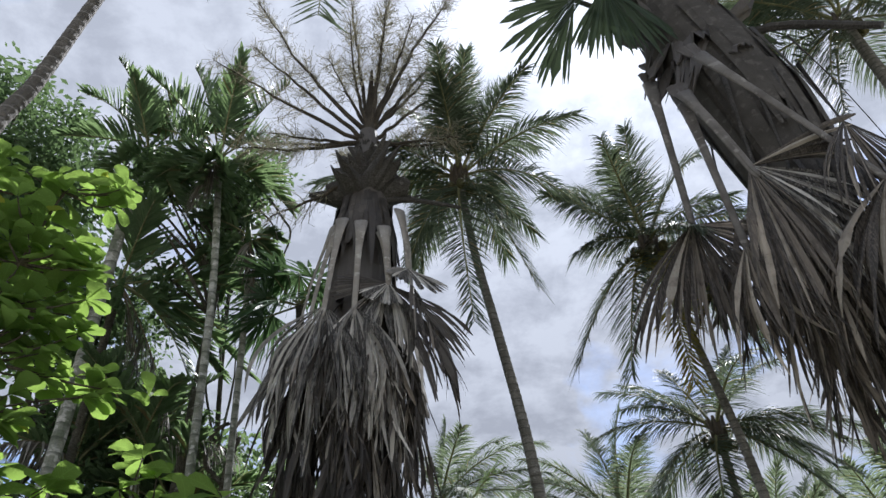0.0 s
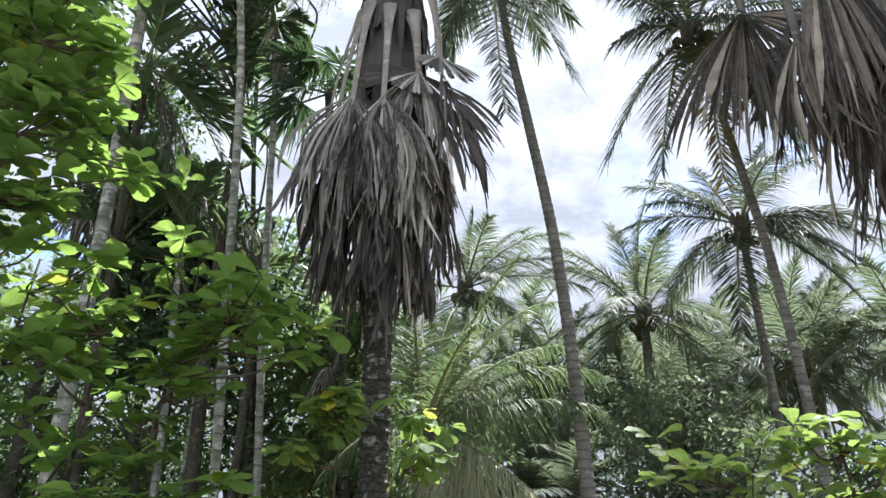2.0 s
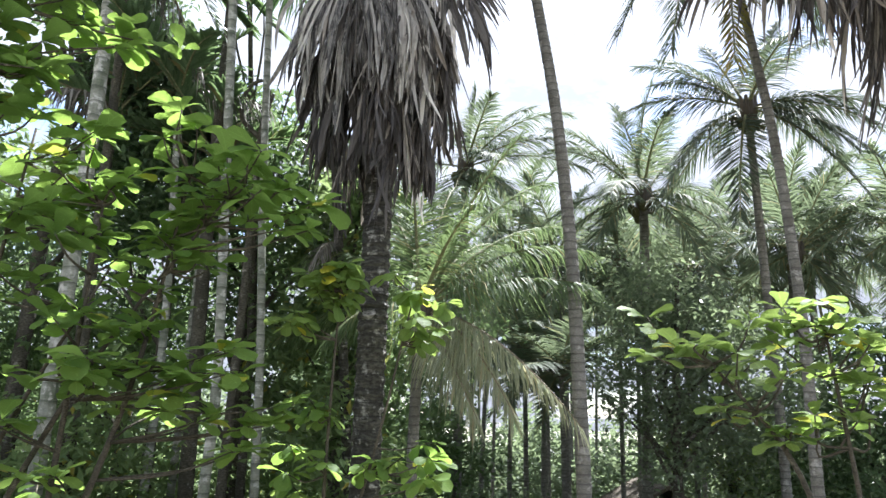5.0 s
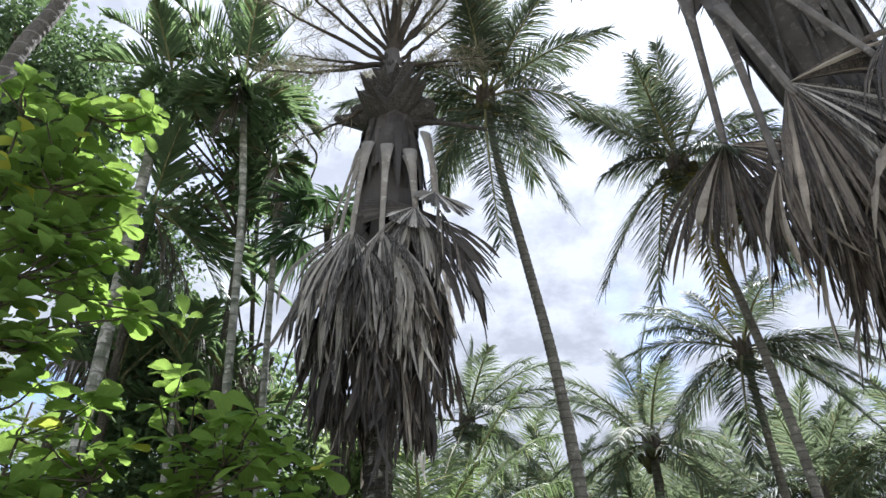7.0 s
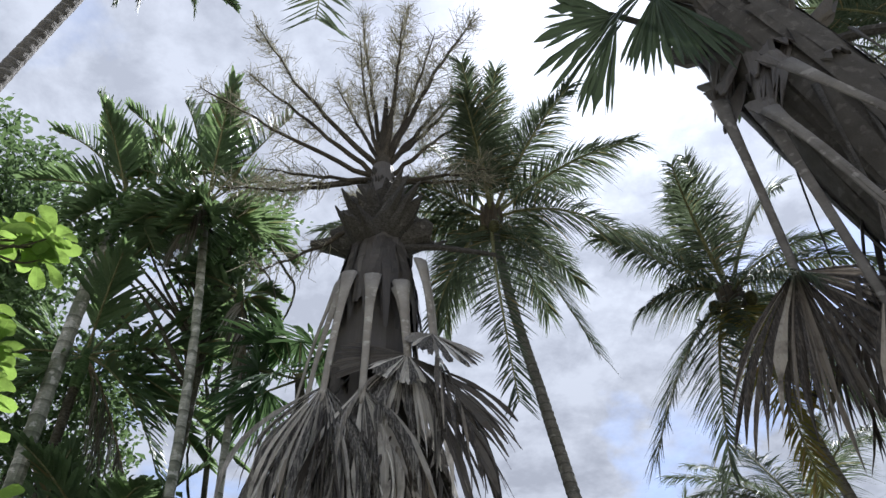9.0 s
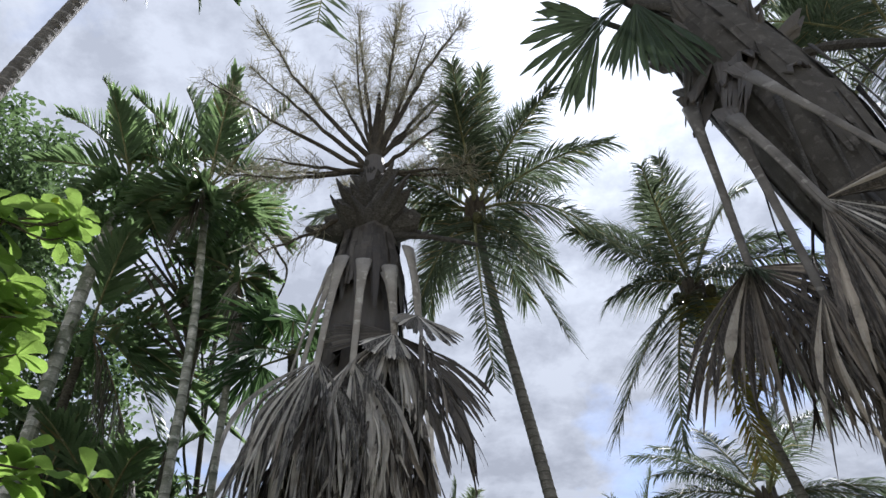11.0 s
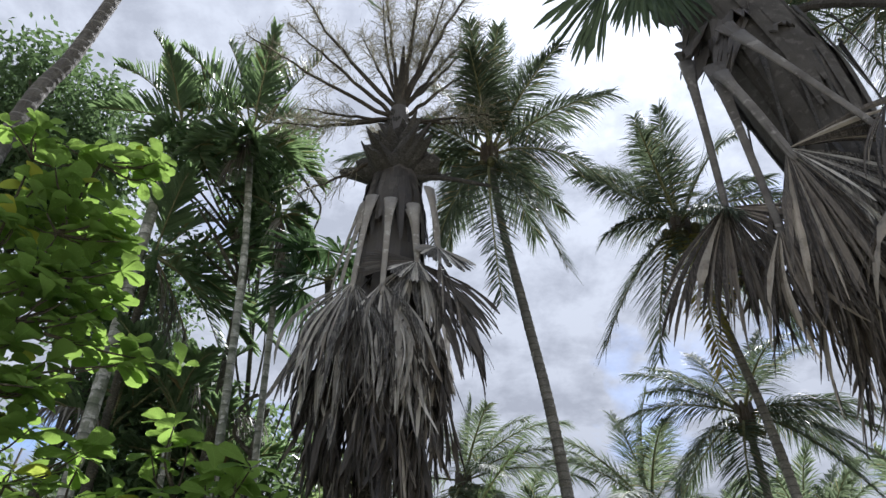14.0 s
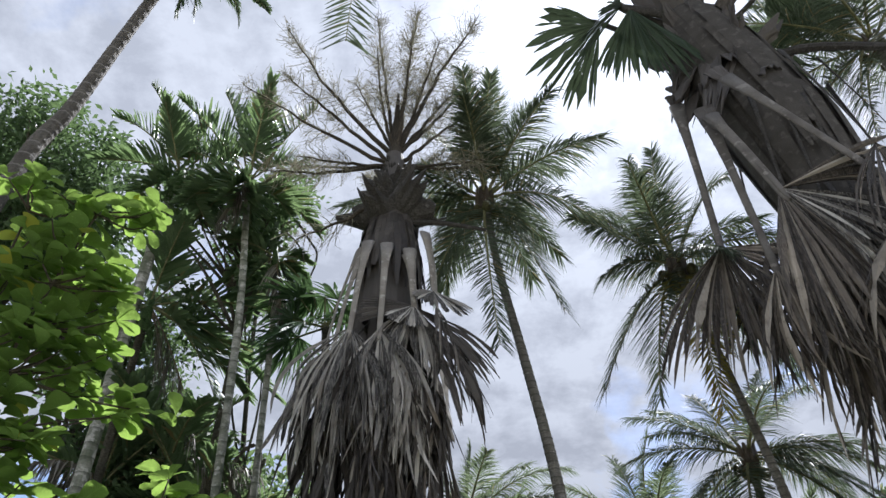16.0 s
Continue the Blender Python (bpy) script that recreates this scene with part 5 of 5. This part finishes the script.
broadleaf_tree([on_ground(-4.7, 12.6), (-4.7, 12.6, 3), (-4.6, 12.5, 7)], [(-5.0, 12.4, 7.3, 1.1, 0.8, 0.9, 40), (-3.9, 12.6, 6.2, 1.0, 0.8, 1.1, 36), (-5.4, 12.5, 5.4, 1.0, 0.8, 1.2, 36)], 61, 0.18, 22, TREE_LEAF_DARK, 0.11, "shaded dark green tree between the slender palms")
slim_tree = broadleaf_tree([on_ground(-3.2, 12.9), (-3.3, 12.8, 4), (-3.75, 12.6, 9), (-4.0, 12.6, 13.0)], [(-3.65, 12.6, 14.5, 0.55, 0.5, 0.5, 20), (-3.45, 12.6, 13.8, 0.4, 0.4, 0.5, 9), (-3.95, 12.6, 13.5, 0.5, 0.5, 0.6, 20), (-4.4, 12.6, 12.8, 0.7, 0.5, 0.8, 40), (-3.95, 12.6, 11.5, 0.5, 0.4, 0.8, 26), (-4.15, 12.6, 10.4, 0.6, 0.5, 0.8, 30)],
                           62, 0.16, 7, TREE_LEAF_DARK, 0.075, "slim dark tree with loose sprays of small leaves", tight=0.22, limbs=20, dense=1.1)
foot = np.array(slim_tree.location)
bend = [np.subtract(q, foot) for q in ((-3.85, 12.6, 13.75), (-3.33, 12.6, 13.3), (-2.96, 12.6, 12.7), (-2.76, 12.6, 12.33), (-2.84, 12.6, 11.68), (-3.19, 12.6, 10.94))]
part("dead_limb", tube(smooth_path(bend, 16), np.linspace(0.035, 0.016, 16), 7, 0.1, 63), TREE_BARK, slim_tree, "bare crooked dead limb", True)
snag = thing("bare_tree", on_ground(-3.2, 11.5), "thin bare tree with a twisted looping branch", "tree")
g = np.array(snag.location)
part("trunk", tube(smooth_path([(0, 0, 0), (0.1, 0, 4), (0.15, 0, 7.2), (0.3, 0, 7.9)], 16), np.linspace(0.09, 0.035, 16), 8, 0.08, 1), TREE_BARK, snag, smooth=True)
part("branch", tube(smooth_path([(0.15, 0, 7.1), (-0.18, 0, 7.45), (-0.16, 0, 7.95), (0.12, 0, 8.15), (0.25, 0, 7.8), (0.2, 0, 7.3)], 24), np.linspace(0.05, 0.02, 24), 7, 0.1, 2), TREE_BARK, snag, smooth=True)

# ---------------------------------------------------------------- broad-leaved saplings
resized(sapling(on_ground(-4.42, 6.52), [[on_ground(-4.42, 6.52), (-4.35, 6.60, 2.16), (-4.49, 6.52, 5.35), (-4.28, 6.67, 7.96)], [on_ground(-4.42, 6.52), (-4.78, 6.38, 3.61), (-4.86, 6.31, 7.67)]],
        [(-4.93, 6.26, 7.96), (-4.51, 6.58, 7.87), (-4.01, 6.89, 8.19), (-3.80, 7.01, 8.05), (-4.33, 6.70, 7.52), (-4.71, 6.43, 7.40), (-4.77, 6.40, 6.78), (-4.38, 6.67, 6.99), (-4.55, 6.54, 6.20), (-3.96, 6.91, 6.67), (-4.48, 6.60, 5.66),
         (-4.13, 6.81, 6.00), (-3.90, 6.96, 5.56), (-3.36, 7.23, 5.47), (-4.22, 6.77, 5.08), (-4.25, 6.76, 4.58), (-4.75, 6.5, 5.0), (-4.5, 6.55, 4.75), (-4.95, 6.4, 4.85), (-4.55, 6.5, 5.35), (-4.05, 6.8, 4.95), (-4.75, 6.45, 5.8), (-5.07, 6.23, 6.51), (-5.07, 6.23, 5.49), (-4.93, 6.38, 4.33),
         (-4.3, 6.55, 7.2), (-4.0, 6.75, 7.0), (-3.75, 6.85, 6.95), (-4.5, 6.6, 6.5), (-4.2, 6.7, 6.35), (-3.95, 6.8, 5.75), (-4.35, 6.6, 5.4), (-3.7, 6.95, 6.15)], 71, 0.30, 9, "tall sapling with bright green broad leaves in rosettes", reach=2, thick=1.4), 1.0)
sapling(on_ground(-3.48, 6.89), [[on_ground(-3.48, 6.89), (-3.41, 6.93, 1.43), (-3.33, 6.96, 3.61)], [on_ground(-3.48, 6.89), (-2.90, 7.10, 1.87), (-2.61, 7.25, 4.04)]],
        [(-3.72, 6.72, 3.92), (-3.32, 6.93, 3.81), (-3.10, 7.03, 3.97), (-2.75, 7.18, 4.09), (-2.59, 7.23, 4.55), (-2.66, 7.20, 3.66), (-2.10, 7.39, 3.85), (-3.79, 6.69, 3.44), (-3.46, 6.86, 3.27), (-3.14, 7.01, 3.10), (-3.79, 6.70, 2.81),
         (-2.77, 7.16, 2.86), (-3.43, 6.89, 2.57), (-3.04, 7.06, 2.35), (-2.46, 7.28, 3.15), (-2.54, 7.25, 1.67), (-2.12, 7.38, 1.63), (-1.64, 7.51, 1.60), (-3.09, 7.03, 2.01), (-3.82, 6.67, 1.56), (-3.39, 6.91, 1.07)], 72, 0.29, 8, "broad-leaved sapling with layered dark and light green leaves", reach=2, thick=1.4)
rng = np.random.RandomState(75)
sapling(on_ground(-4.3, 6.9), [[on_ground(-4.3, 6.9), (-4.3, 6.9, 2.0), (-4.1, 6.95, 4.4)], [on_ground(-4.3, 6.9), (-3.4, 7.1, 1.9), (-2.2, 7.2, 3.8)], [on_ground(-4.3, 6.9), (-4.0, 6.9, 1.2), (-3.2, 7.0, 3.0)]],
        [(-4.4 + 3.1 * a ** 1.2, 6.9 + 0.35 * rng.normal(), 3.3 + 1.2 * (1 - 0.35 * a) * b) for a, b in rng.uniform(0, 1, (15, 2))] + [(-4.3 + 2.6 * a, 6.9 + 0.3 * rng.normal(), 1.75 + 0.5 * b) for a, b in rng.uniform(0, 1, (8, 2))], 76, 0.31, 8,
        "spreading sapling with large green leaves in flat layers", drop=8, reach=1, thick=1.3)
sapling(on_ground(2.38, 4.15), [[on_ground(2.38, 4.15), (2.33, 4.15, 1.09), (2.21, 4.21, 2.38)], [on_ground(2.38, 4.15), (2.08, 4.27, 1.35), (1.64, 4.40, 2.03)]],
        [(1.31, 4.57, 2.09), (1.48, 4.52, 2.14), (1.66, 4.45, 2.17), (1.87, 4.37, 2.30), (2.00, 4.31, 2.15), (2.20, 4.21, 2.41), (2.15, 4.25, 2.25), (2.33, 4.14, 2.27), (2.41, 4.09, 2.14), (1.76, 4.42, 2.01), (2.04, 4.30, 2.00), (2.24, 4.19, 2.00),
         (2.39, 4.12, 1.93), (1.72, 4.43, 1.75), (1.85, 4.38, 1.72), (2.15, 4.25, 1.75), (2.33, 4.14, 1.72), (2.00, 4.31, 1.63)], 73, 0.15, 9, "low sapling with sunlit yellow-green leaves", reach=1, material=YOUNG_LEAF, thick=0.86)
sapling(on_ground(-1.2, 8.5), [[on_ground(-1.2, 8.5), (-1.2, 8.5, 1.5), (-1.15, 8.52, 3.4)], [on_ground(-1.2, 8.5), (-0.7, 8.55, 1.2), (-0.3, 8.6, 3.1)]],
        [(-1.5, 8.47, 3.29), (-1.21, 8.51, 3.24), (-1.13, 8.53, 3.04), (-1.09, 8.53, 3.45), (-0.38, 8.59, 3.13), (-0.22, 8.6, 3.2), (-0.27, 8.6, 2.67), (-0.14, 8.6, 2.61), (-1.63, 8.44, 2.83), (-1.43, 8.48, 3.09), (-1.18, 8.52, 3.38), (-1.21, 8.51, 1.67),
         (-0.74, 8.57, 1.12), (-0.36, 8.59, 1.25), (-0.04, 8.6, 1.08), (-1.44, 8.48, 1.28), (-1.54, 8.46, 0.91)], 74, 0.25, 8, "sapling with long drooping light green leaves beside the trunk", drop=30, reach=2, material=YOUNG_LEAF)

# ---------------------------------------------------------------- hut


def hut():
    cx, cy = 7.6, 26.9
    base = np.array((cx, cy, ground_height(cx, cy) - 0.05))
    ob = thing("hut", base, "small brick hut with a weathered thatched gable roof", "hut")
    wall_m = bark_material("dusty_brick", (0.33, 0.17, 0.11), (0.2, 0.1, 0.07), (0.42, 0.3, 0.24), 0.6, 18, 0.9, 0.01)
    joint_m = bark_material("mortar", (0.36, 0.32, 0.28), (0.25, 0.22, 0.2), (0.42, 0.4, 0.46), 0.6, 30, 0.95, 0.004)
    roof_m = bark_material("thatch", (0.20, 0.17, 0.13), (0.1, 0.085, 0.065), (0.33, 0.3, 0.25), 0.58, 40, 0.95, 0.03)
    dark_m = bark_material("shaded_timber", (0.08, 0.065, 0.05), (0.04, 0.034, 0.028), (0.12, 0.1, 0.08), 0.6, 30, 0.9, 0.01)

    def box(x0, x1, y0, y1, z0, z1):
        v = [(x, y, z) for z in (z0, z1) for y in (y0, y1) for x in (x0, x1)]
        return np.array(v, float), [[0, 2, 3, 1], [4, 5, 7, 6], [0, 1, 5, 4], [2, 6, 7, 3], [0, 4, 6, 2], [1, 3, 7, 5]]

    w, d, h = 1.75, 1.6, 1.95
    wall = part("wall", join(box(-w, -0.1, -d, -d + 0.12, 0, h), box(0.75, w, -d, -d + 0.12, 0, h), box(-0.1, 0.75, -d, -d + 0.12, 1.75, h),
                             box(-w, w, d - 0.12, d, 0, h), box(-w, -w + 0.12, -d + 0.12, d - 0.12, 0, h), box(w - 0.12, w, -d + 0.12, d - 0.12, 0, h)), joint_m, ob, "mortared brick wall")
    brick = mesh_of("brick", *box(-0.105, 0.105, -0.012, 0.02, -0.036, 0.036), wall_m)
    for r in range(22):
        for c in range(15):
            x, z = -w + 0.12 + 0.235 * c + (0.11 if r % 2 else 0), 0.06 + 0.086 * r
            if x > w - 0.1 or (-0.22 < x < 0.87 and z < 1.75):
                continue
            b = new("brick", brick)
            b.parent = wall
            b.location = (x, -d - 0.005, z)
    part("beam", box(-w - 0.3, w + 0.3, -d - 0.08, -d + 0.04, h, h + 0.1), dark_m, ob, "wooden tie beam")
    part("door", box(-0.1, 0.75, -d + 0.05, -d + 0.09, 0.0, 1.75), dark_m, ob, "dark weathered door")
    ridge = h + 1.15
    for s in (-1, 1):
        rng = np.random.RandomState(s + 5)
        n = 14
        top = np.array([(0.0, y, ridge) for y in np.linspace(-d - 0.55, d + 0.4, n)])
        low = np.array([(s * (w + 0.55), y, h - 0.28 + rng.uniform(-0.05, 0.05)) for y in np.linspace(-d - 0.55, d + 0.4, n)])
        mid = (top + low) / 2 + (0, 0, 0.03)
        up = np.concatenate([top, mid, low])
        v = np.concatenate([up, up - (0, 0, 0.12)])
        f = []
        for layer in (0, 3 * n):
            for j in range(2):
                for i in range(n - 1):
                    f.append([layer + j * n + i, layer + j * n + i + 1, layer + (j + 1) * n + i + 1, layer + (j + 1) * n + i])
        for i in range(n - 1):
            f.append([2 * n + i, 2 * n + i + 1, 5 * n + i + 1, 5 * n + i])
        for j in range(2):
            f += [[j * n, (j + 1) * n, 3 * n + (j + 1) * n, 3 * n + j * n], [j * n + n - 1, (j + 1) * n + n - 1, 3 * n + (j + 1) * n + n - 1, 3 * n + j * n + n - 1]]
        part("roof", (v, f), roof_m, ob, "weathered grey thatch")
    return ob


hut()

# ---------------------------------------------------------------- undergrowth and far woods


def leaf_mass(name, label, category, blobs, per_clump, tight, leaf, material, seed):
    _, places = clump_points(blobs, per_clump, np.random.RandomState(seed), tight)
    ob = new(name, mesh_of(name, *leaf_cloud(places, leaf, seed + 1), material))
    return tagged(ob, label, category, kind="stuff")


def undergrowth():
    rng = np.random.RandomState(91)
    blobs = []
    for _ in range(230):
        x, y = rng.uniform(-14, 16), rng.uniform(9.8, 25)
        if abs(x - 0.283 * y) < 1.3 and y > 11:
            continue
        h = rng.uniform(0.6, 1.5) * (1.7 if x < -0.5 else 1.0)
        blobs.append((x, y, ground_height(x, y) + h * 0.5, rng.uniform(0.6, 1.3), rng.uniform(0.5, 1.0), h * 0.75, 30))
    leaf_mass("undergrowth", "dense green undergrowth of leafy bushes", "undergrowth", [b for b in blobs if b[0] < 0.3], 26, 0.28, 0.19, TREE_LEAF_PALE, 92)
    leaf_mass("undergrowth", "grey-green bushes under the coconut palms", "undergrowth", [b for b in blobs if b[0] >= 0.3], 24, 0.3, 0.16, GREY_LEAF, 98)
    blobs = []
    for _ in range(24):
        x, y = rng.uniform(-13, 0.2), rng.uniform(14.5, 20)
        z = rng.uniform(0.3, 4.6) if x < -2.5 else rng.uniform(0.0, 3.4)
        blobs.append((x, y, z, 1.3, 1.0, 1.2, 34))
    leaf_mass("thicket", "deep green thicket behind the slender palms", "thicket", blobs, 28, 0.34, 0.22, TREE_LEAF, 94)
    blobs = []
    for _ in range(170):
        a, r = rng.uniform(-55, 55), rng.uniform(31, 50)
        x, y = r * math.sin(math.radians(a)), r * math.cos(math.radians(a))
        h = rng.uniform(4.5, 8.5) * (1.2 if a < 0 else 0.78)
        blobs.append((x, y, ground_height(x, y) + h * 0.45, rng.uniform(1.6, 3), 1.5, h * 0.55, 40))
    leaf_mass("far_woods", "far woods closing the coconut grove", "woods", blobs, 26, 0.6, 0.42, GREY_LEAF, 96)


undergrowth()
